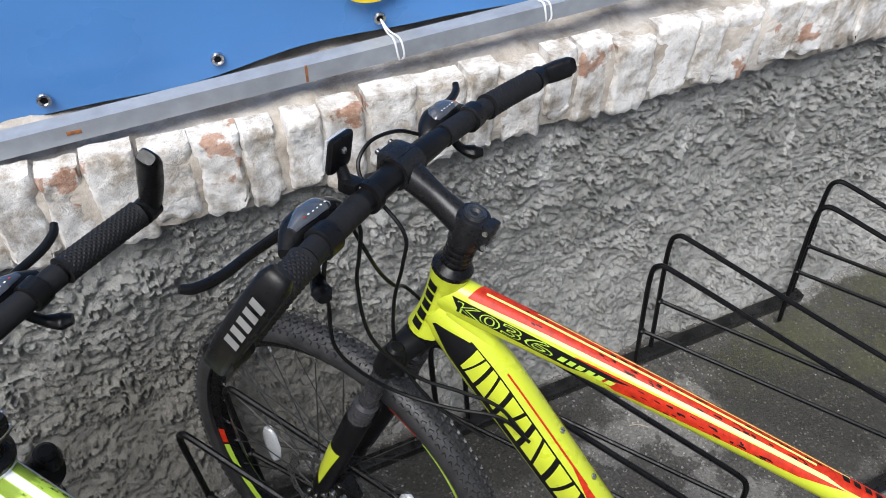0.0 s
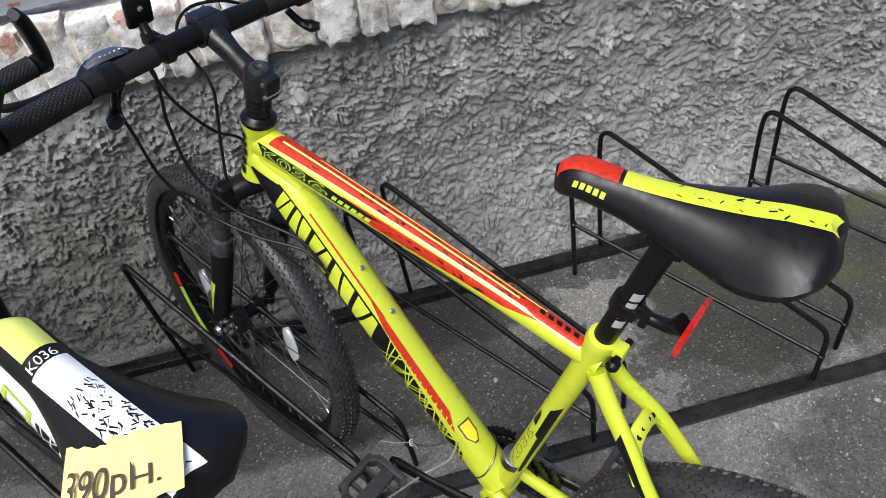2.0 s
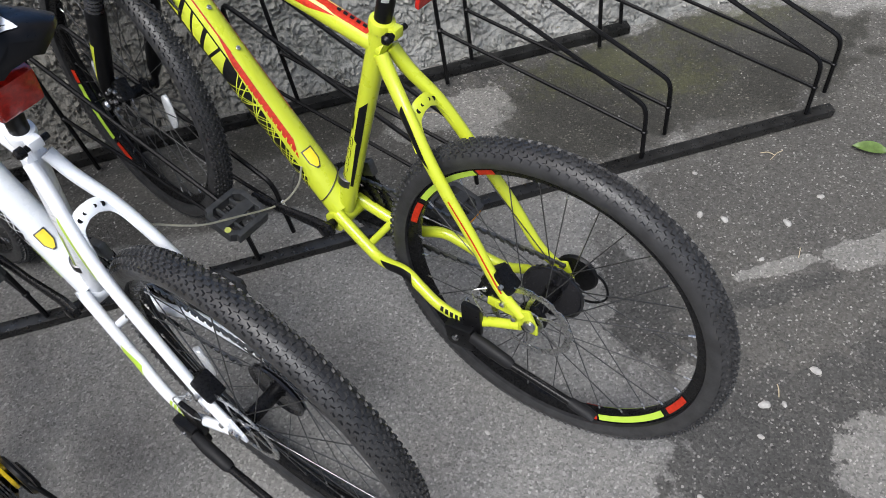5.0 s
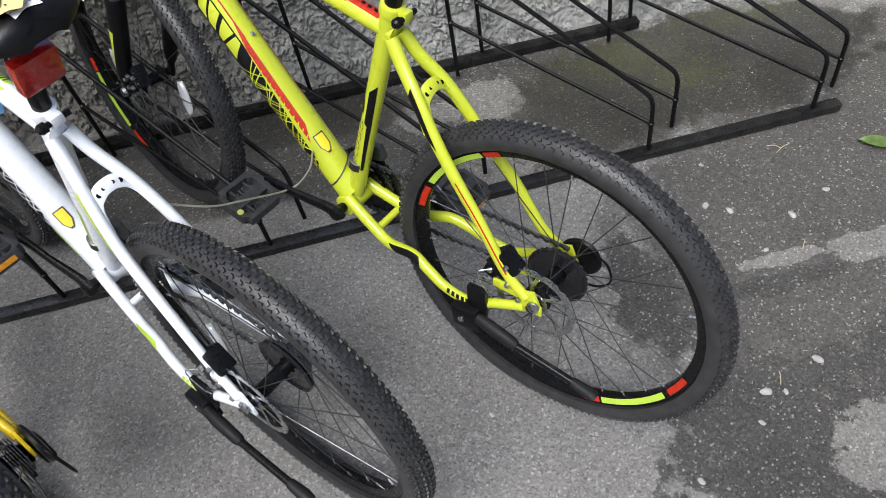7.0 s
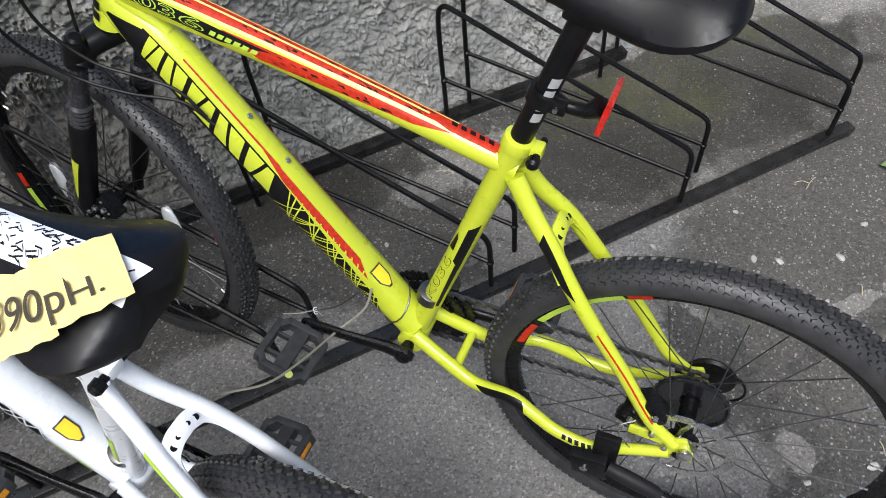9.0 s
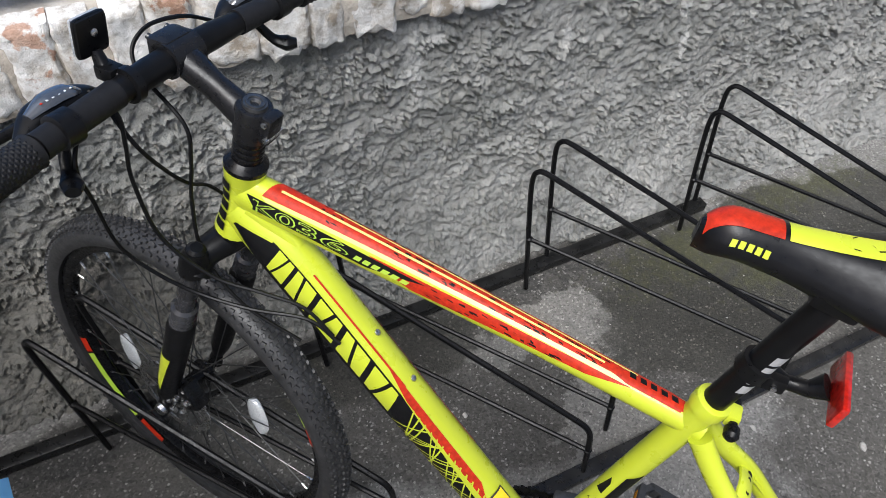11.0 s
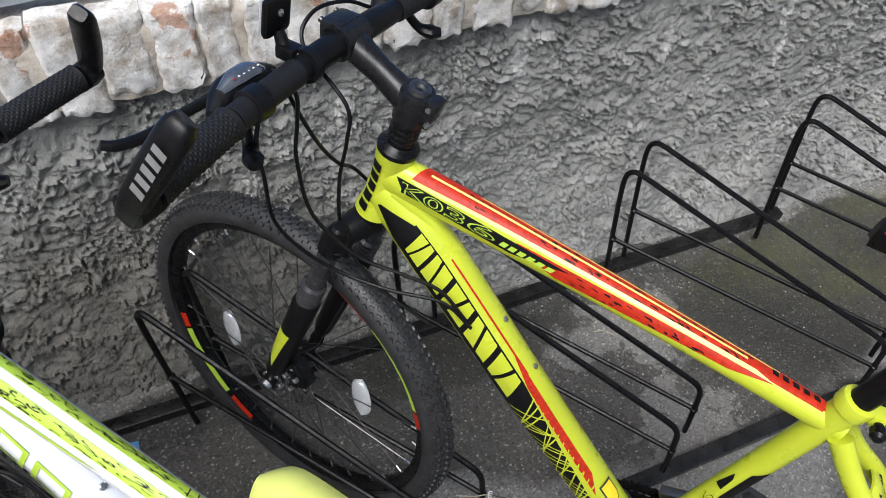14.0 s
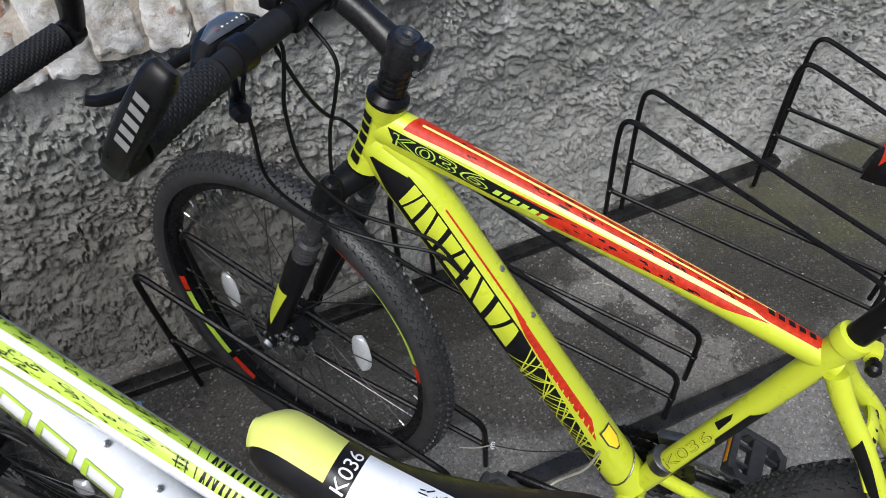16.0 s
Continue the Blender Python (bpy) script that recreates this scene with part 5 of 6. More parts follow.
def drivetrain(bike, look_):
    bbp = L(0.464, -0.061)
    for r, t, y in ((0.083, 42, -0.052), (0.066, 34, -0.046), (0.046, 24, -0.040)):
        b2 = bmesh.new()
        toothed(b2, r, y, 0.003, t, r - 0.018)
        b2.transform(Matrix.Translation(bbp))
        part("chainring", b2, BLACK, bike)
    ang = radians(look_["crank"])
    for sg, w in ((1, ang), (-1, ang + math.pi)):
        dirn = Vector((math.cos(w), 0, math.sin(w)))
        a = bbp + Vector((0, sg * (0.060 if sg > 0 else 0.064), 0))
        e = a + dirn * 0.170 + Vector((0, 0.016 * sg, 0))
        bm = bmesh.new()
        sweep(bm, [a - dirn * 0.018, a - dirn * 0.008, a + dirn * 0.03, a.lerp(e, 0.6), e, e + dirn * 0.014], [0.006, 0.017, 0.014, 0.0115, 0.0135, 0.006], [0.006, 0.011, 0.009, 0.007, 0.008, 0.005], seg=14, side=(0, 1, 0))
        lathe(bm, [(0.008, -0.03), (0.014, 0.0), (0.014, 0.010), (0.010, 0.013)], a, (0, sg, 0), 16)
        if sg < 0:
            for k in range(4):
                w2 = w + math.pi / 2 * k + 0.4
                sweep(bm, [a + Vector((0, 0.006, 0)), a + Vector((0.066 * math.cos(w2), 0.014, 0.066 * math.sin(w2)))], [0.011, 0.006], [0.005, 0.004], seg=8, side=(0, 1, 0))
        crank = part("crank", bm, BLACK, bike)
        pc = e + Vector((0, 0.062 * sg, 0))
        tilt = Matrix.Rotation(radians(look_["pedal_tilt"]), 3, "Y")
        bm = bmesh.new()
        sweep(bm, [e, pc + Vector((0, 0.045 * sg, 0))], 0.0065, seg=10, side=(0, 0, 1))
        for xx in (-0.042, 0.042):
            block(bm, pc + tilt @ Vector((xx, 0, 0)), (0.013, 0.080, 0.025), tilt, 0.004)
        for yy in (-0.044, 0.044):
            block(bm, pc + tilt @ Vector((0, yy, 0)), (0.066, 0.013, 0.025), tilt, 0.004)
        block(bm, pc, (0.026, 0.084, 0.020), tilt, 0.004)
        for xx in (-0.033, 0.033):
            for yy in (-0.038, 0.038):
                block(bm, pc + tilt @ Vector((xx, yy, 0)), (0.024, 0.012, 0.025), tilt @ Matrix.Rotation(-0.8 if xx * yy > 0 else 0.8, 3, "Z"), 0.003)
        for yy in (-0.018, 0.018):
            block(bm, pc + tilt @ Vector((0, yy, 0)), (0.082, 0.006, 0.014), tilt, 0.002)
        ped = part("pedal", bm, PEDAL, crank, "grey-black plastic cage pedal")
        if sg > 0 and not look_["amber_left"]:
            bm = bmesh.new()
            lathe(bm, [(0.0001, 0), (0.0065, 0), (0.0065, 0.0015), (0.0001, 0.0015)], pc + tilt @ Vector((-0.020, 0.044, 0.0124)), tilt @ Vector((0, 0, 1)), 14)
            part("pedal_sticker", bm, PALE_LIME, ped, "round lime sticker")
        for xx in ((-0.0475, 0.0475) if sg < 0 or look_["amber_left"] else ()):
            bm = bmesh.new()
            block(bm, pc + tilt @ Vector((xx, 0, 0)), (0.003, 0.055, 0.012), tilt, 0.001)
            part("pedal_reflector", bm, AMBER_LENS, ped, "amber reflector")
    # chain: upper and lower run of plain links
    for z0, z1 in ((0.066, 0.047), (-0.066, -0.045)):
        bm = bmesh.new()
        n = 46
        for k in range(n):
            u = 0.46 - 0.46 * (k + 0.5) / n
            zz = (-0.061 + z0) * (u / 0.46) + z1 * (1 - u / 0.46)
            if z0 < 0 and u < 0.12:
                continue
            block(bm, L(u, zz, -0.043 + (0.002 if k % 2 else 0.0)), (0.0105, 0.006 if k % 2 else 0.0035, 0.0075), None)
        part("chain", bm, DARK_STEEL, bike)
    # rear derailleur
    bm = bmesh.new()
    block(bm, L(0.010, -0.045, -0.082), (0.040, 0.022, 0.050), Matrix.Rotation(0.5, 3, "Y"), 0.006)
    sweep(bm, [L(0.02, -0.06, -0.062), L(0.045, -0.11, -0.055), L(0.055, -0.135, -0.055)], [0.012, 0.014, 0.010], [0.004, 0.005, 0.004], seg=10)
    for uu, hh in ((0.022, -0.068), (0.052, -0.130)):
        lathe(bm, [(0.004, -0.005), (0.020, -0.004), (0.020, 0.004), (0.004, 0.005)], L(uu, hh, -0.048), (0, 1, 0), 16)
    part("rear_derailleur", bm, BLACK, bike, "black rear derailleur")
    bm = bmesh.new()
    lathe(bm, [(0.004, 0), (0.039, 0.001), (0.042, 0.006), (0.040, 0.010), (0.02, 0.013), (0.004, 0.013)], L(-0.012, 0.0, -0.074), (0, -1, 0), 24)
    part("hub_guard", bm, PLASTIC, bike, "black axle guard disc")
    bm = bmesh.new()
    sweep(bm, spline([L(0.015, -0.07, -0.085), L(-0.045, -0.075, -0.092), L(-0.075, -0.04, -0.09), L(-0.06, 0.01, -0.082), L(-0.01, 0.03, -0.076)], 6), 0.0025, seg=7, travel=True, side=(0, 1, 0))
    part("shift_cable", bm, SATIN, bike)
    # front derailleur on the seat tube
    bm = bmesh.new()
    q = L(0.447, 0.045)
    lathe(bm, [(0.0178, -0.012), (0.0215, -0.010), (0.0215, 0.010), (0.0178, 0.012)], q, (-0.229, 0, 0.973), 18)
    block(bm, q + Vector((-0.01, -0.035, 0.006)), (0.05, 0.018, 0.034), Matrix.Rotation(0.4, 3, "Y"), 0.005)
    part("front_derailleur", bm, DARK_STEEL, bike)
    # rear caliper and its bolts
    bm = bmesh.new()
    block(bm, L(0.075, 0.046, 0.050), (0.050, 0.036, 0.046), Matrix.Rotation(-0.7, 3, "Y"), 0.006)
    block(bm, L(0.095, 0.022, 0.056), (0.03, 0.02, 0.03), Matrix.Rotation(-0.3, 3, "Y"), 0.004)
    cal = part("rear_caliper", bm, BLACK, bike)
    for uu, hh in ((0.062, 0.062), (0.092, 0.036), (0.055, 0.02), (0.10, 0.012), (0.03, -0.002), (0.125, -0.02)):
        bm = bmesh.new()
        lathe(bm, [(0.0052, 0), (0.0052, 0.005), (0.003, 0.0065)], L(uu, hh, 0.072), (0, 1, 0), 10)
        part("caliper_bolt", bm, STEEL, cal)
    bm = bmesh.new()
    sweep(bm, spline([L(0.085, 0.05, 0.08), L(0.105, 0.04, 0.095), L(0.085, 0.0, 0.092), L(0.075, -0.02, 0.085)], 5), 0.0012, seg=7, travel=True, side=(0, 1, 0))
    part("cable_loop", bm, STEEL, cal, "thin steel cable end")
    bm = bmesh.new()
    lathe(bm, [(0.009, 0), (0.0115, 0.002), (0.0115, 0.008), (0.005, 0.010)], L(0.0, 0.0, 0.070), (0, 1, 0), 14)
    part("axle_nut", bm, STEEL, bike)
    # kickstand folded back along the wheel
    bm = bmesh.new()
    block(bm, L(0.118, -0.098, 0.092), (0.060, 0.026, 0.052), Matrix.Rotation(0.25, 3, "Y"), 0.006)
    block(bm, L(0.105, -0.050, 0.084), (0.040, 0.012, 0.07), Matrix.Rotation(0.1, 3, "Y"), 0.003)
    ks = part("kickstand", bm, PLASTIC, bike, "black folded kickstand")
    bm = bmesh.new()
    sweep(bm, [L(0.092, -0.076, 0.101), L(0.060, -0.078, 0.104), L(0.012, -0.084, 0.106), L(0.004, -0.085, 0.106)], [0.012, 0.0145, 0.0135, 0.009], [0.010, 0.012, 0.011, 0.008], seg=12, side=(0, 1, 0))
    part("sleeve", bm, GRIP, ks, "grey plastic sleeve")
    bm = bmesh.new()
    sweep(bm, [L(0.01, -0.085, 0.106), L(-0.119, -0.092, 0.108)], [0.0072, 0.0072], seg=12, side=(0, 1, 0))
    part("stand_leg", bm, BLACK, ks)
    bm = bmesh.new()
    sweep(bm, [L(-0.112, -0.092, 0.108), L(-0.145, -0.095, 0.108), L(-0.160, -0.098, 0.108)], [0.0095, 0.0105, 0.007], [0.0095, 0.012, 0.010], seg=10, side=(0, 1, 0))
    part("stand_foot", bm, GRIP, ks, "grey plastic foot")
    bm = bmesh.new()
    lathe(bm, [(0.0065, 0), (0.0065, 0.003), (0.003, 0.004)], L(0.125, -0.100, 0.105), (0, 1, 0), 12)
    part("stand_bolt", bm, STEEL, ks)

# ---- the three bicycles ----


def bike_pose(axle, fx, fy, lean):
    """From the rear axle's place, the heading and the lean to the right in degrees."""
    f = Vector((fx, fy, 0)).normalized()
    right = Vector((f.y, -f.x, 0))
    a = radians(lean)
    up = Vector((0, 0, 1)) * math.cos(a) + right * math.sin(a)
    left = up.cross(f)
    m = Matrix.Identity(4)
    for i, v in enumerate((f, left, up)):
        for j in range(3):
            m[j][i] = v[j]
    m.translation = Vector(axle) - up * RW
    return m


HT_TUBE = ([L(*HT1), L((HT0[0] + HT1[0]) / 2, (HT0[1] + HT1[1]) / 2), L(*HT0)], [0.0265, 0.0217, 0.0275], [0.0265, 0.0217, 0.0275])


def lime_looks():
    out = []

    def piece(mt, name, tube, corners, nu=10, nv=4, lift=0.0009):
        out.append((mt, lambda bm: decal(bm, tube, corners, nu, nv, lift), name))

    # top tube: red fields, pale stripes, black flecks
    piece(RED, "red_decal", TT, [(0.13, -28), (0.93, -34), (0.95, 34), (0.10, 46)], 24, 8)
    piece(RED, "red_tip", TT, [(0.93, -34), (0.99, 0), (0.99, 2), (0.94, 34)], 3, 5)
    piece(RED, "red_flank", TT, [(0.40, 60), (0.86, 40), (0.78, 74), (0.48, 104)], 16, 5)
    piece(CREAM, "cream_stripe", TT, [(0.15, 6), (0.80, 2), (0.80, 10), (0.15, 14)], 20, 2, 0.0014)
    piece(CREAM, "cream_stripe", TT, [(0.30, -16), (0.86, -20), (0.86, -13), (0.30, -11)], 20, 2, 0.0014)
    piece(CREAM, "cream_stripe", TT, [(0.10, 48), (0.82, 26), (0.86, 40), (0.12, 57)], 24, 2, 0.0015)
    piece(BLACK_DECAL, "black_band", TT, [(0.05, 58), (0.50, 64), (0.40, 102), (0.09, 94)], 14, 5, 0.0010)

    def flecks(bm):
        rs = random.Random(5)
        for k in range(190):
            s = rs.uniform(0.26, 0.80)
            lo, hi = rs.choice(((-26, -20), (-8, 3), (14, 30), (58, 92), (58, 92)))
            if hi > 50 and not 0.50 < s < 0.74:
                continue
            w, d, t = rs.uniform(lo, hi - 14 * (s > 0.6) * (hi > 50)), rs.uniform(2, 8), rs.uniform(0.003, 0.013)
            decal(bm, TT, [(s, w), (s + t, w + rs.uniform(-2, 2)), (s + t * 1.3, w + d), (s + t * 0.2, w + d * 0.8)], 1, 2, 0.0012)

    out.append((BLACK_DECAL, flecks, "printed_fleck_pattern"))
    for k in range(5):
        piece(BLACK_DECAL, "tube_mark", TT, [(0.845 + 0.020 * k, -14), (0.857 + 0.020 * k, -14), (0.860 + 0.020 * k, 8), (0.848 + 0.020 * k, 8)], 2, 3, 0.0016)
    out.append((GREEN, lambda bm: text_decal(bm, TT, "K036", 0.075, 0.365, 95, 62, 0.0014, 0.03), "model_number"))
    out.append((BLACK_DECAL, lambda bm: text_decal(bm, TT, "K036", 0.079, 0.361, 93, 64, 0.0019, -0.008), "model_number"))
    for k in range(6):
        piece(GREEN, "word_mark", TT, [(0.375 + 0.017 * k, 92), (0.387 + 0.017 * k, 92), (0.392 + 0.017 * k, 76), (0.380 + 0.017 * k, 76)], 2, 3, 0.0014)
    # head tube
    for k in range(5):
        piece(BLACK_DECAL, "head_mark", HT_TUBE, [(0.12 + 0.16 * k, 50), (0.24 + 0.16 * k, 50), (0.26 + 0.16 * k, 84), (0.14 + 0.16 * k, 84)], 2, 4)
    # down tube: black field with the mark, a netted end, red flashes
    piece(BLACK_DECAL, "black_tip", DT, [(0.035, 92), (0.04, 84), (0.22, 48), (0.20, 118)], 10, 6, 0.0009)
    piece(BLACK_DECAL, "black_field", DT, [(0.20, 48), (0.61, 46), (0.66, 120), (0.20, 118)], 18, 7, 0.0009)
    piece(BLACK_DECAL, "black_net", DT, [(0.605, 46), (0.90, 76), (0.93, 110), (0.655, 120)], 14, 6, 0.0009)
    piece(RED, "red_line", DT, [(0.34, 30), (0.60, 26), (0.60, 31), (0.34, 34)], 12, 1, 0.0011)
    piece(RED, "red_flash", DT, [(0.54, 27), (0.82, 32), (0.86, 56), (0.62, 46)], 12, 4, 0.0011)
    piece(RED, "red_line", DT, [(0.40, -44), (0.78, -40), (0.76, -34), (0.40, -40)], 12, 1, 0.0011)
    out.append((LIME, lambda bm: logo_blocks(bm, DT, 0.235, 0.615, 50, 102, 5, 0.022, 0.0016), "mark"))

    def net(bm):
        rs = random.Random(9)
        for k in range(16):
            s = 0.64 + 0.25 * k / 15
            for a, b, e in ((46, 118, rs.uniform(0.02, 0.07)), (112, 50, rs.uniform(0.03, 0.08))):
                decal(bm, DT, [(s, a), (s + 0.0032, a), (s + e + 0.0032, b), (s + e, b)], 1, 6, 0.0014)

    out.append((LIME, net, "net_print"))
    # seat tube
    piece(BLACK_DECAL, "black_flash", ST, [(0.50, 88), (0.66, 84), (0.70, 128), (0.46, 136)], 4, 5)
    piece(BLACK_DECAL, "black_flash", ST, [(0.22, 120), (0.48, 106), (0.48, 134), (0.22, 138)], 6, 3)
    piece(BLACK_DECAL, "black_wedge", ST, [(0.54, 30), (0.62, 44), (0.60, 60), (0.54, 66)], 3, 4)
    out.append((BLACK_DECAL, lambda bm: text_decal(bm, ST, "K036", 0.25, 0.50, 86, 36, 0.0008, 0.014), "model_number"))
    out.append((LIME, lambda bm: text_decal(bm, ST, "K036", 0.253, 0.497, 84, 38, 0.0013, -0.006), "model_number"))
    piece(DARK_STEEL, "badge_rim", DT, [(0.850, -1), (0.880, -1), (0.880, 39), (0.850, 39)], 4, 6, 0.0018)
    piece(DARK_STEEL, "badge_rim", DT, [(0.880, -1), (0.898, 14), (0.898, 24), (0.880, 39)], 2, 5, 0.0018)
    piece(YELLOW_LABEL, "badge", DT, [(0.853, 3), (0.880, 3), (0.880, 35), (0.853, 35)], 4, 6, 0.0023)
    piece(YELLOW_LABEL, "badge", DT, [(0.880, 3), (0.894, 14), (0.894, 24), (0.880, 35)], 2, 5, 0.0023)
    return out


def white_looks():
    out = []

    def piece(mt, name, tube, corners, nu=10, nv=4, lift=0.0009):
        out.append((mt, lambda bm: decal(bm, tube, corners, nu, nv, lift), name))

    bands = ((12, 46), (-46, -12))
    for lo, hi in bands:
        piece(GREEN, "green_band", TT, [(0.04, lo), (0.84, lo), (0.82, hi), (0.04, hi)], 24, 5)
    piece(GREEN, "green_line", TT, [(0.04, 78), (0.50, 66), (0.45, 76), (0.04, 94)], 16, 3)
    out.append((GREEN, lambda bm: logo_blocks(bm, DT, 0.15, 0.58, 44, 92, 5, 0.020, 0.0012, True), "mark"))
    piece(GREEN, "green_edge", DT, [(0.58, 96), (0.95, 84), (0.95, 104), (0.60, 116)], 14, 2)
    piece(GREEN, "green_flash", ST, [(0.22, 40), (0.48, 40), (0.48, 100), (0.22, 90)], 6, 4)

    def hatching(bm):
        for lo, hi in bands:
            for k in range(26):
                s = (0.05 + 0.0042 * k) if k < 20 else (0.60 + 0.014 * (k - 20))
                decal(bm, TT, [(s, lo + 2), (s + 0.0018, lo + 2), (s + 0.0058, hi - 2), (s + 0.004, hi - 2)], 1, 4, 0.0013)
            for k in range(18):
                s = 0.64 + 0.010 * k
                decal(bm, TT, [(s, lo + 2), (s + 0.004, lo + 2), (s + 0.004, hi - 2), (s, hi - 2)], 1, 4, 0.0013)

    out.append((BLACK_DECAL, hatching, "printed_hatching"))

    def scribble(bm):
        rs = random.Random(11)
        for lo, hi in bands:
            for k in range(84):
                s, w = rs.uniform(0.14, 0.62), rs.uniform(lo + 2, hi - 2)
                r, turn = rs.uniform(0.006, 0.014), rs.uniform(0, 6.28)
                n = rs.choice((5, 7, 9))
                for i in range(n):
                    a0, a1 = turn + 0.55 * i, turn + 0.55 * (i + 1)
                    c = [(s + q * r * math.cos(a), max(lo + 3, min(hi - 3, w + q * 260 * r * math.sin(a)))) for a, q in ((a0, 0.66), (a1, 0.66), (a1, 1.0), (a0, 1.0))]
                    decal(bm, TT, c, 1, 1, 0.0017)

    out.append((BLACK_DECAL, scribble, "printed_scribble"))
    piece(BLACK_DECAL, "black_net", DT, [(0.58, 54), (0.84, 64), (0.88, 98), (0.62, 104)], 12, 5, 0.0010)

    def net(bm):
        rs = random.Random(9)
        for k in range(10):
            s = 0.59 + 0.24 * k / 9
            for a, b, e in ((52, 104, rs.uniform(0.02, 0.06)), (100, 54, rs.uniform(0.03, 0.07))):
                decal(bm, DT, [(s, a), (s + 0.004, a), (s + e + 0.004, b), (s + e, b)], 1, 5, 0.0014)

    out.append((WHITE, net, "net_print"))
    piece(DARK_STEEL, "badge_rim", DT, [(0.850, -1), (0.880, -1), (0.880, 39), (0.850, 39)], 4, 6, 0.0018)
    piece(DARK_STEEL, "badge_rim", DT, [(0.880, -1), (0.898, 14), (0.898, 24), (0.880, 39)], 2, 5, 0.0018)
    piece(YELLOW_LABEL, "badge", DT, [(0.853, 3), (0.880, 3), (0.880, 35), (0.853, 35)], 4, 6, 0.0023)
    piece(YELLOW_LABEL, "badge", DT, [(0.880, 3), (0.894, 14), (0.894, 24), (0.880, 35)], 2, 5, 0.0023)
    return out


def post_reflector(bike, top, d, head):
    p = top + d * 0.083
    bm = bmesh.new()
    lathe(bm, [(0.0150, -0.010), (0.0190, -0.009), (0.0190, 0.009), (0.0150, 0.010)], p, d, 18)
    sweep(bm, [p + Vector((-0.012, 0, 0)), p + Vector((-0.030, 0, -0.006)), p + Vector((-0.052, 0, -0.004)), p + Vector((-0.066, 0, 0.008))], [0.010, 0.008, 0.009, 0.014], seg=10)
    block(bm, p + Vector((-0.020, 0.010, -0.002)), (0.022, 0.012, 0.018), None, 0.003)
    rf = part("reflector_bracket", bm, PLASTIC, bike)
    bm = bmesh.new()
    block(bm, p + Vector((-0.075, 0, 0.012)), (0.008, 0.078, 0.030), Matrix.Rotation(-0.12, 3, "Y"), 0.003)
    part("rear_reflector", bm, RED_LENS, rf, "red rear reflector")
    bm = bmesh.new()
    sweep(bm, [p + Vector((-0.020, 0.016, -0.002)), p + Vector((-0.020, 0.021, -0.002))], 0.003, seg=8, side=(0, 0, 1))
    part("bracket_screw", bm, STEEL, rf)


def tail_lamp(bike, top, d, head):
    p = top + d * 0.100
    bm = bmesh.new()
    lathe(bm, [(0.0150, -0.010), (0.0195, -0.009), (0.0195, 0.009), (0.0150, 0.010)], p, d, 18)
    block(bm, p + Vector((-0.018, 0, 0.004)), (0.026, 0.030, 0.024), None, 0.005)
    rf = part("lamp_bracket", bm, PLASTIC, bike)
    bm = bmesh.new()
    block(bm, p + Vector((-0.036, 0, 0.006)), (0.022, 0.066, 0.056), Matrix.Rotation(-0.2, 3, "Y"), 0.007)
    part("tail_lamp", bm, RED_LENS, rf, "red rear reflector lens")


BANDS_LIME = [(9, 21, RED), (24, 56, GREEN), (57, 64, RED), (189, 201, RED), (204, 236, GREEN), (237, 244, RED)]
BANDS_WHITE = [(9, 19, GREEN), (23, 52, CORD), (189, 199, GREEN), (203, 232, CORD)]
lime_look = dict(paint=LIME, frame_label="lime-yellow frame with red and black decals", decals=lime_looks(), post=0.200, saddle_tilt=0, stay_decal=BLACK_DECAL, stay_stripe=RED, saddle_yaw=11, saddle_shift=-0.012, saddle_fore=0.0, saddle_roll=-9, saddle_lift=0.016, bar_drop=0.0, steer=-7, bar_turn=-3, horn_r=0.80, scrawl=16, amber_left=False, horns=((-0.047, -0.022, 0.094), (-0.035, -0.048, 0.014)),
                 saddle_label="black vinyl saddle with red nose and lime stripe", tail=post_reflector, reflector=True,
                 saddle_panels=[(RED, 0.012, 0.24, -0.018, 0.0105, "red_panel"), (LIME, 0.255, 0.985, -0.0115, 0.0105, "lime_panel")],
                 turn_front=77, turn_rear=0, bands=BANDS_LIME, crank=1, pedal_tilt=-12)
lime_bike = bicycle(bike_pose((0.020, -1.144, 0.342), -0.658, 0.753, 7.5), "lime-yellow mountain bicycle with black parts parked in the rack", lime_look)
white_look = dict(paint=WHITE, frame_label="white frame with green and black decals", decals=white_looks(), post=0.190, stay_decal=GREEN, stay_stripe=WHITE, saddle_tilt=-7, saddle_yaw=2, saddle_shift=0.008, saddle_fore=0.036, saddle_roll=0, saddle_lift=0.010, bar_drop=0.073, steer=5, bar_turn=7, horn_r=0.8, scrawl=120, amber_left=True, horns=((-0.03, 0.0, 0.075), (-0.049, 0.026, 0.112)),
                  saddle_label="black vinyl saddle with white and lime panels", tail=tail_lamp, reflector=False,
                  saddle_panels=[(PALE_LIME, 0.005, 0.225, -0.020, 0.014, "lime_panel"), (WHITE, 0.285, 0.955, -0.0185, 0.0185, "white_panel")], saddle_text="K036",
                  turn_front=40, turn_rear=75, bands=BANDS_WHITE, crank=20, pedal_tilt=15)
white_bike = bicycle(bike_pose((-0.489, -1.193, 0.334), -0.643, 0.766, 3.2), "white and green mountain bicycle parked in the rack", white_look)
amber_look = dict(white_look, paint=AMBER_PAINT, frame_label="amber-yellow frame", decals=[], post=0.12, saddle_label="black vinyl saddle", saddle_panels=[], tail=post_reflector, turn_rear=10, crank=200, rim=AMBER_PAINT, scrawl=0)
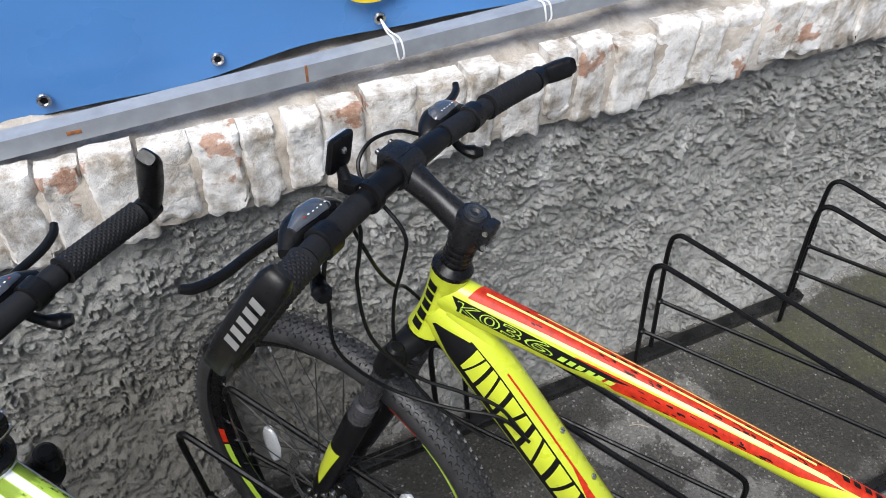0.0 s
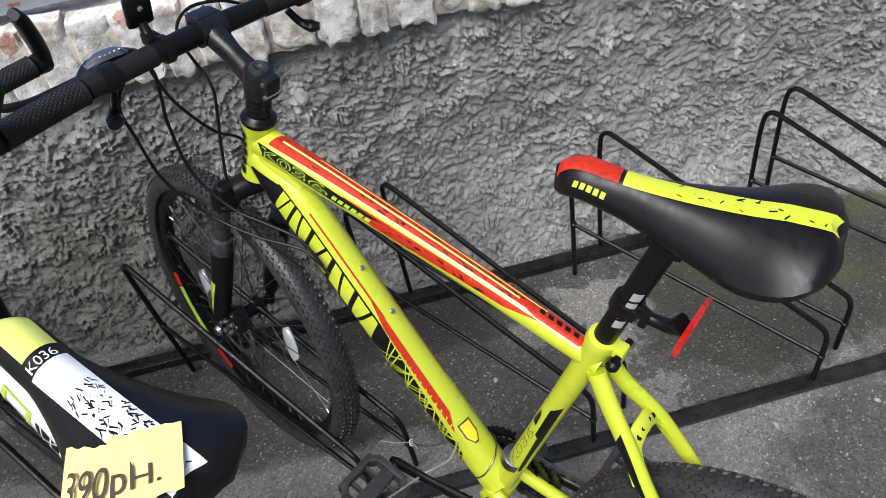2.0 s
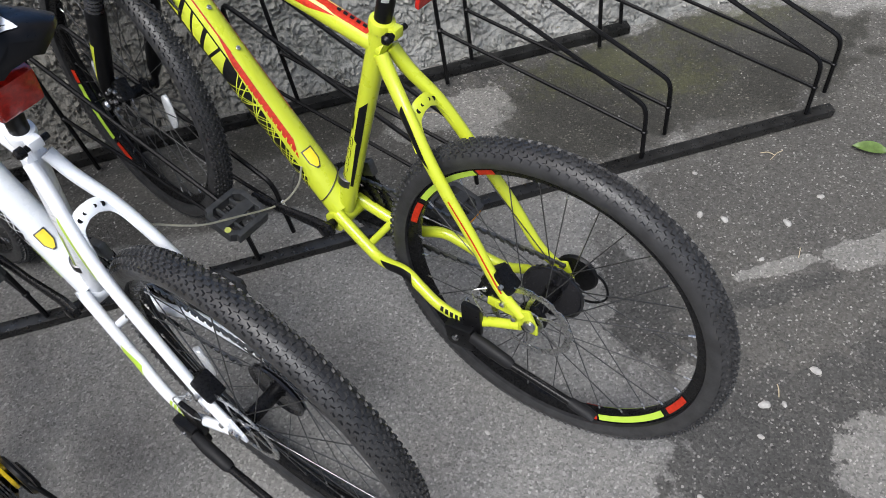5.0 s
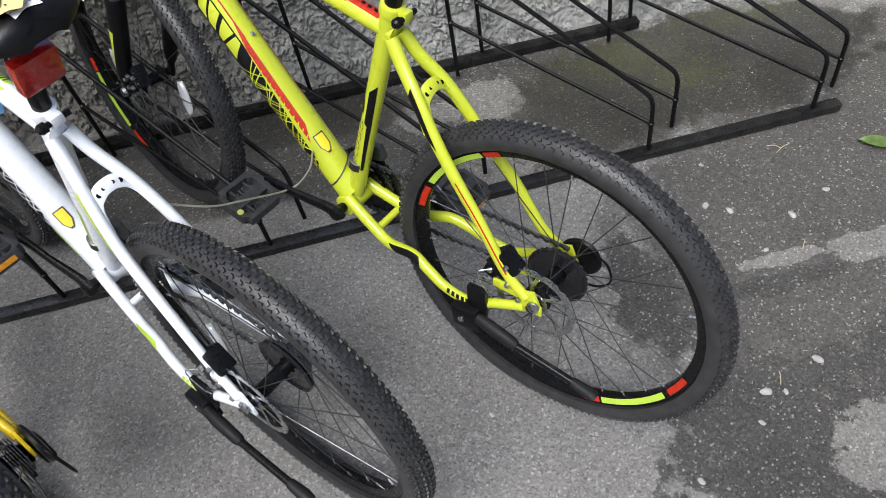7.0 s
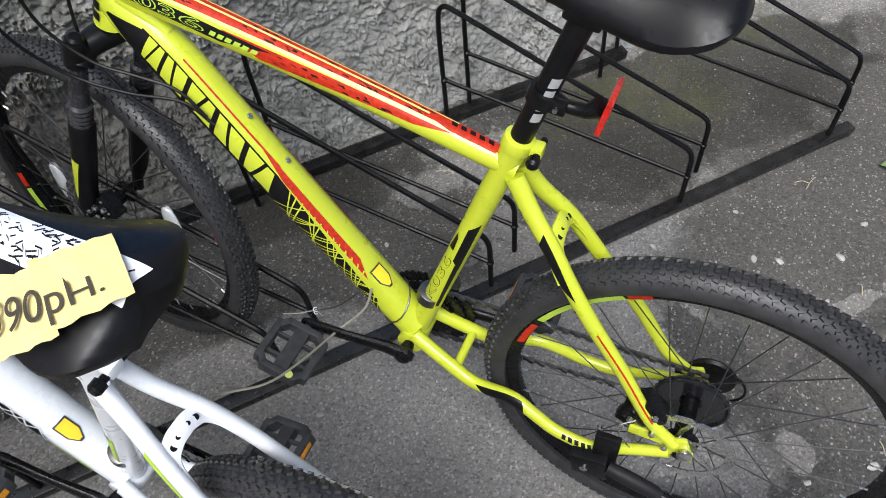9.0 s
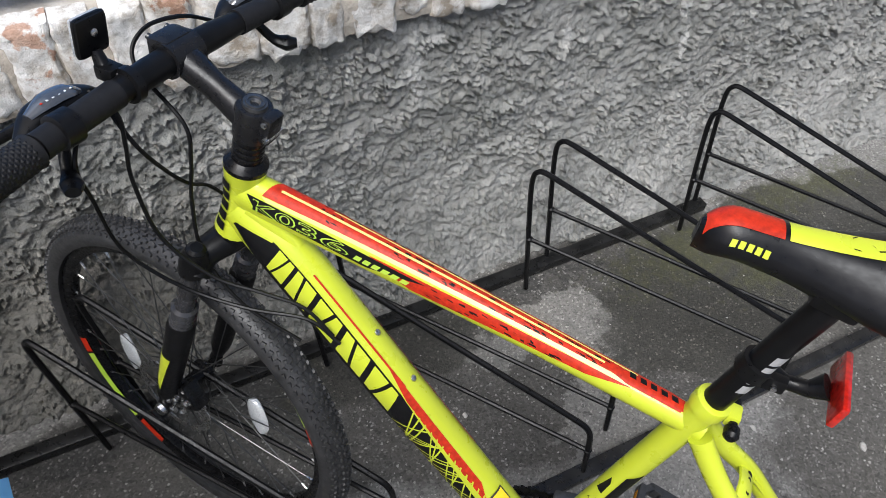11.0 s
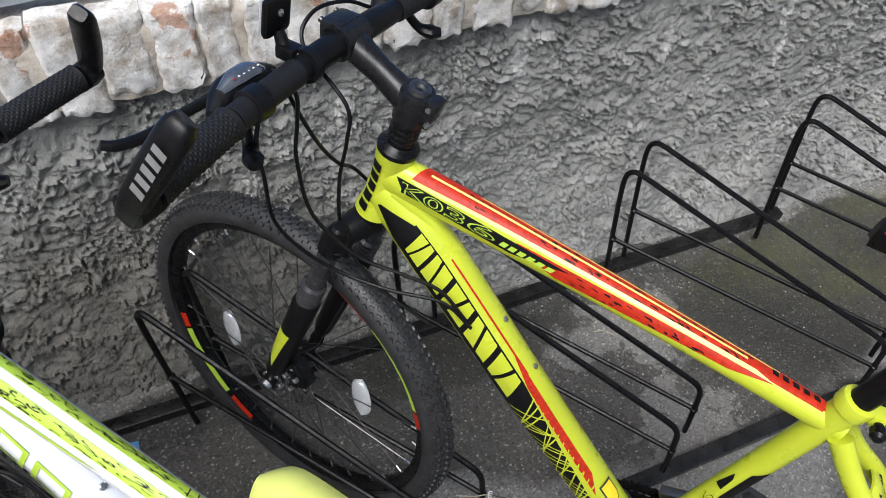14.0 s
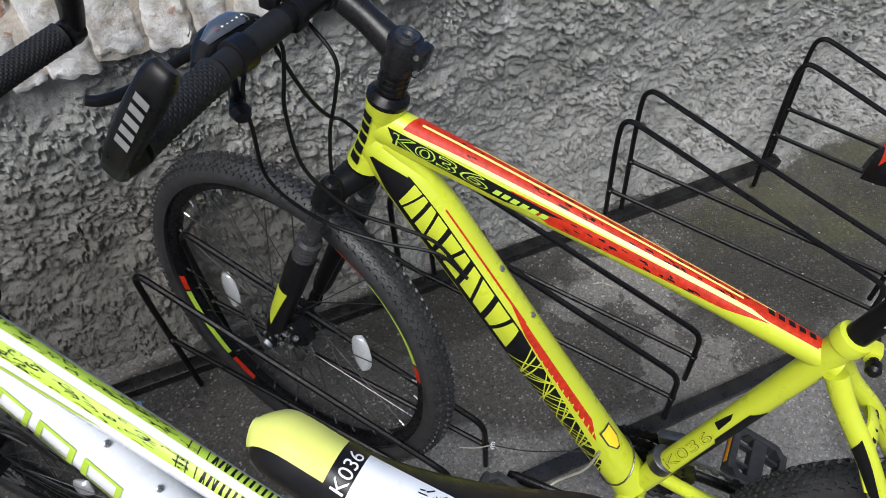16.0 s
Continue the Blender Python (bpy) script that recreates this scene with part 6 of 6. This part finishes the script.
amber_bike = bicycle(bike_pose((-0.955, -1.255, 0.344), -0.645, 0.764, 6.0), "amber-yellow mountain bicycle with black parts beside the white one", amber_look)

# ---- price tag on the white saddle ----
skin, shape = SKINS[1]
price_tag = thing("price_tag", white_bike.matrix_basis, "creased yellow paper price tag taped over the white bicycle's saddle", "price tag")


def tag_point(a, b, lift):
    """a runs from the tag's right end to its left, b from its upper edge to its lower."""
    s, q = TAG_A[0] + TAG_U[0] * a + TAG_V[0] * b, TAG_A[1] + TAG_U[1] * a + TAG_V[1] * b
    half, drop, dip = shape(min(0.93, s))
    qc = min(1.0, q)
    p = skin(min(0.86, s), qc, lift) + Vector((0, 0, 0.72 * drop * max(0.0, qc) ** 2.3))
    if s > 0.86:
        p += (skin(0.86, qc, lift) - skin(0.78, qc, lift)) * ((s - 0.86) / 0.08) + Vector((0, 0, 0.004 * (s - 0.86) / 0.08))
    return p + Vector((0, (q - qc) * half * 0.9, -(q - qc) * half * 0.15))


TAG_A, TAG_U, TAG_V = (0.795, -0.38), (-0.22, 1.0), (0.19, 0.50)
for a0, a1, b0, b1, lift in ((0.0, 0.62, 0.0, 0.98, 0.0046), (0.55, 1.06, 0.10, 1.05, 0.0034)):
    bm = bmesh.new()
    rows = [[bm.verts.new(tag_point(a0 + (a1 - a0) * k / 10, b0 + (b1 - b0) * i / 8 + 0.02 * math.sin(k * 1.9), lift + 0.0008 * math.sin(k * 1.3 + i * 0.7))) for k in range(11)] for i in range(9)]
    for r0, r1 in zip(rows, rows[1:]):
        for k in range(10):
            bm.faces.new((r0[k], r0[k + 1], r1[k + 1], r1[k]))
    ext = bmesh.ops.extrude_face_region(bm, geom=bm.faces[:])
    for v in ext["geom"]:
        if isinstance(v, bmesh.types.BMVert):
            v.co.z += 0.0006
    part("tag_sheet", bm, PAPER, price_tag, sharp=60)
cu = bpy.data.curves.new("letters", "FONT")
cu.body = "390pH."
tmp = new("letters", cu)
me = bpy.data.meshes.new_from_object(tmp.evaluated_get(bpy.context.evaluated_depsgraph_get()))
x0, x1 = min(v.co.x for v in me.vertices), max(v.co.x for v in me.vertices)
bm = bmesh.new()
bm.from_mesh(me)
bmesh.ops.triangulate(bm, faces=bm.faces[:])
bmesh.ops.subdivide_edges(bm, edges=[e for e in bm.edges if e.calc_length() > 0.12], cuts=3)
bmesh.ops.triangulate(bm, faces=bm.faces[:])
for v in bm.verts:
    a, b = (v.co.x - x0) / (x1 - x0), v.co.y / 0.75
    b *= 0.72 if a > 0.73 else 1.0
    v.co = tag_point(0.97 - 0.80 * a, 0.78 - 0.42 * b, 0.0072)
bpy.data.objects.remove(tmp)
bpy.data.curves.remove(cu)
part("price", bm, INK, price_tag, "dark printed price")

# ---- thin lock wire from the lime frame to the white stays ----
A, B = lime_bike.matrix_basis, white_bike.matrix_basis
p = [A @ L(0.535, 0.050, 0.036), A @ L(0.545, 0.000, 0.045), Vector((-0.415, -0.758, 0.310)), Vector((-0.50, -0.82, 0.375)), Vector((-0.556, -0.848, 0.410)), Vector((-0.625, -0.855, 0.45)), B @ L(0.285, 0.20, -0.06), B @ L(0.265, 0.24, -0.045), B @ L(0.24, 0.262, -0.044)]
bm = bmesh.new()
sweep(bm, spline(p, 10), 0.0021, seg=6, travel=True, side=(0, 0, 1))
tagged(part("lock_wire", bm, WIRE), "thin pale coated wire looped between two bicycle frames", "wire")
bm = bmesh.new()
ring = [A @ on_tube(DT, 0.94 + 0.02 * math.sin(k * 0.35), 20 * k, 0.0022) for k in range(19)]
sweep(bm, ring, 0.0013, seg=6, travel=True, side=(0, 0, 1))
tagged(part("wire_loop", bm, DARK_STEEL), "thin dark wire loop round the lime down tube", "wire")

# ---- twisted wire end by the rack ----
knot = Vector((-0.425, -0.607, 0.134))
twist = thing("wire_tie", None, "pale twisted wire end tied to a dark wire beside the rack", "wire")
bm = bmesh.new()
sweep(bm, spline([knot + Vector((-0.060, 0.020, 0.0)), knot + Vector((-0.030, 0.006, 0.003)), knot, knot + Vector((0.010, -0.012, -0.010))], 6), 0.0014, seg=6, travel=True, side=(0, 0, 1))
part("pale_wire", bm, WIRE, twist)
bm = bmesh.new()
sweep(bm, spline([knot + Vector((0.0035 * math.cos(k * 1.3), 0.0035 * math.sin(k * 1.3), 0.010 - 0.0022 * k)) for k in range(10)], 3), 0.0012, seg=6, travel=True, side=(0, 0, 1))
part("twist", bm, CORD, twist, "white twisted wire")
bm = bmesh.new()
sweep(bm, spline([knot, knot.lerp(A @ L(0.56, 0.02, 0.03), 0.5) + Vector((0, 0, -0.015)), A @ L(0.56, 0.02, 0.03)], 8), 0.0009, seg=6, travel=True, side=(0, 0, 1))
part("dark_wire", bm, DARK_STEEL, twist)

# ---- blue paper tag hanging on the white frame ----
hang = thing("hang_tag", None, "blue and white paper tag hanging on the white frame", "tag")
for mt, sz, dz, nm in ((BLUE_TAG, (0.085, 0.0012, 0.050), 0.0, "tag_card"), (CORD, (0.060, 0.0013, 0.014), -0.008, "tag_print")):
    bm = bmesh.new()
    block(bm, (-0.985, -0.50 - (0.0012 if nm == "tag_print" else 0.0), 0.475 + dz), sz, (Matrix.Rotation(0.15, 3, "Y") @ Matrix.Rotation(-0.7, 3, "X")), 0.0004)
    part(nm, bm, mt, hang)
bm = bmesh.new()
sweep(bm, spline([(-1.01, -0.49, 0.49), (-0.97, -0.53, 0.58), tuple(B @ L(0.80, 0.42, 0.0))], 6), 0.0008, seg=5, travel=True)
part("tag_string", bm, CORD, hang)

# ---- loose stones, a leaf and straws on the ground ----
rs = random.Random(21)


def pebble(x, y, r, flat):
    bm = bmesh.new()
    bmesh.ops.create_icosphere(bm, subdivisions=2, radius=1.0)
    seed = Vector((rs.uniform(0, 50), rs.uniform(0, 50), 0))
    turn = rs.uniform(0, 6.28)
    for v in bm.verts:
        k = 1 + 0.35 * noise.noise(v.co * 1.3 + seed) + 0.12 * noise.noise(v.co * 3 + seed)
        c, s = math.cos(turn), math.sin(turn)
        q = Vector((v.co.x * r * 1.25, v.co.y * r * 0.85, v.co.z * r * flat)) * k
        v.co = Vector((x + q.x * c - q.y * s, y + q.x * s + q.y * c, ground_point(x, y)[2] + r * flat * 0.55 + q.z))
    return bm


for x, y, r in ((0.55, -0.83, 0.009), (0.60, -0.86, 0.009), (0.46, -1.32, 0.011), (0.60, -1.28, 0.010), (0.74, -0.91, 0.010), (0.63, -0.99, 0.006), (0.60, -0.70, 0.006), (-0.11, -1.22, 0.006), (-0.49, -0.76, 0.006), (0.25, -1.46, 0.007), (0.32, -1.29, 0.006), (0.86, -0.86, 0.008), (0.42, -1.38, 0.006), (0.50, -1.33, 0.006), (-0.20, -0.42, 0.006), (0.36, -0.70, 0.006)):
    tagged(part("pebble", pebble(x, y, r, 0.45), STONE), "small pale stone chip lying on the asphalt", "stone", "stones on the asphalt")
verts, faces = [], []
for k in range(300):
    x, y = rs.uniform(-1.1, 1.4), rs.uniform(-1.75, -0.12)
    r = rs.uniform(0.0012, 0.0034)
    z = ground_point(x, y)[2]
    n = len(verts)
    for a in range(5):
        w = 2 * math.pi * a / 5 + rs.uniform(-0.4, 0.4)
        verts.append((x + r * math.cos(w), y + r * math.sin(w) * rs.uniform(0.6, 1.0), z))
    verts.append((x, y, z + r * 0.8))
    faces += [(n + a, n + (a + 1) % 5, n + 5) for a in range(5)]
me = bpy.data.meshes.new("grit")
me.from_pydata(verts, [], faces)
me.materials.append(STONE)
tagged(new("grit", me), "scattered fine pale grit on the asphalt", "grit", kind="stuff")

bm = bmesh.new()
lx, ly = 1.05, -0.77
left, right_, mid_ = [], [], []
for i in range(9):
    t = i / 8
    w = 0.020 * math.sin(math.pi * t) ** 0.8
    c = Vector((lx - 0.035 + 0.075 * t, ly + 0.03 - 0.05 * t, 0.004 + 0.008 * math.sin(3 * t)))
    n = Vector((0.55, 0.83, 0))
    mid_.append(bm.verts.new(c))
    left.append(bm.verts.new(c + n * w + Vector((0, 0, 0.005))))
    right_.append(bm.verts.new(c - n * w + Vector((0, 0, 0.004))))
for i in range(8):
    bm.faces.new((left[i], left[i + 1], mid_[i + 1], mid_[i]))
    bm.faces.new((mid_[i], mid_[i + 1], right_[i + 1], right_[i]))
tagged(part("fallen_leaf", bm, LEAF), "green fallen leaf lying on the asphalt", "leaf")
for x, y, a, ln in ((0.82, -0.71, 0.4, 0.05), (0.80, -0.70, -0.5, 0.035), (0.01, -0.30, -0.5, 0.045), (0.50, -1.30, 1.2, 0.03), (0.72, -1.0, 0.9, 0.03)):
    bm = bmesh.new()
    d = Vector((math.cos(a), math.sin(a), 0)) * ln / 2
    c = Vector((x, y, 0.003))
    sweep(bm, spline([c - d, c + Vector((0.002, 0.003, 0.003)), c + d], 4), 0.0011, seg=5)
    tagged(part("straw", bm, STRAW), "dry straw stalk lying on the asphalt", "straw", "straws on the asphalt")
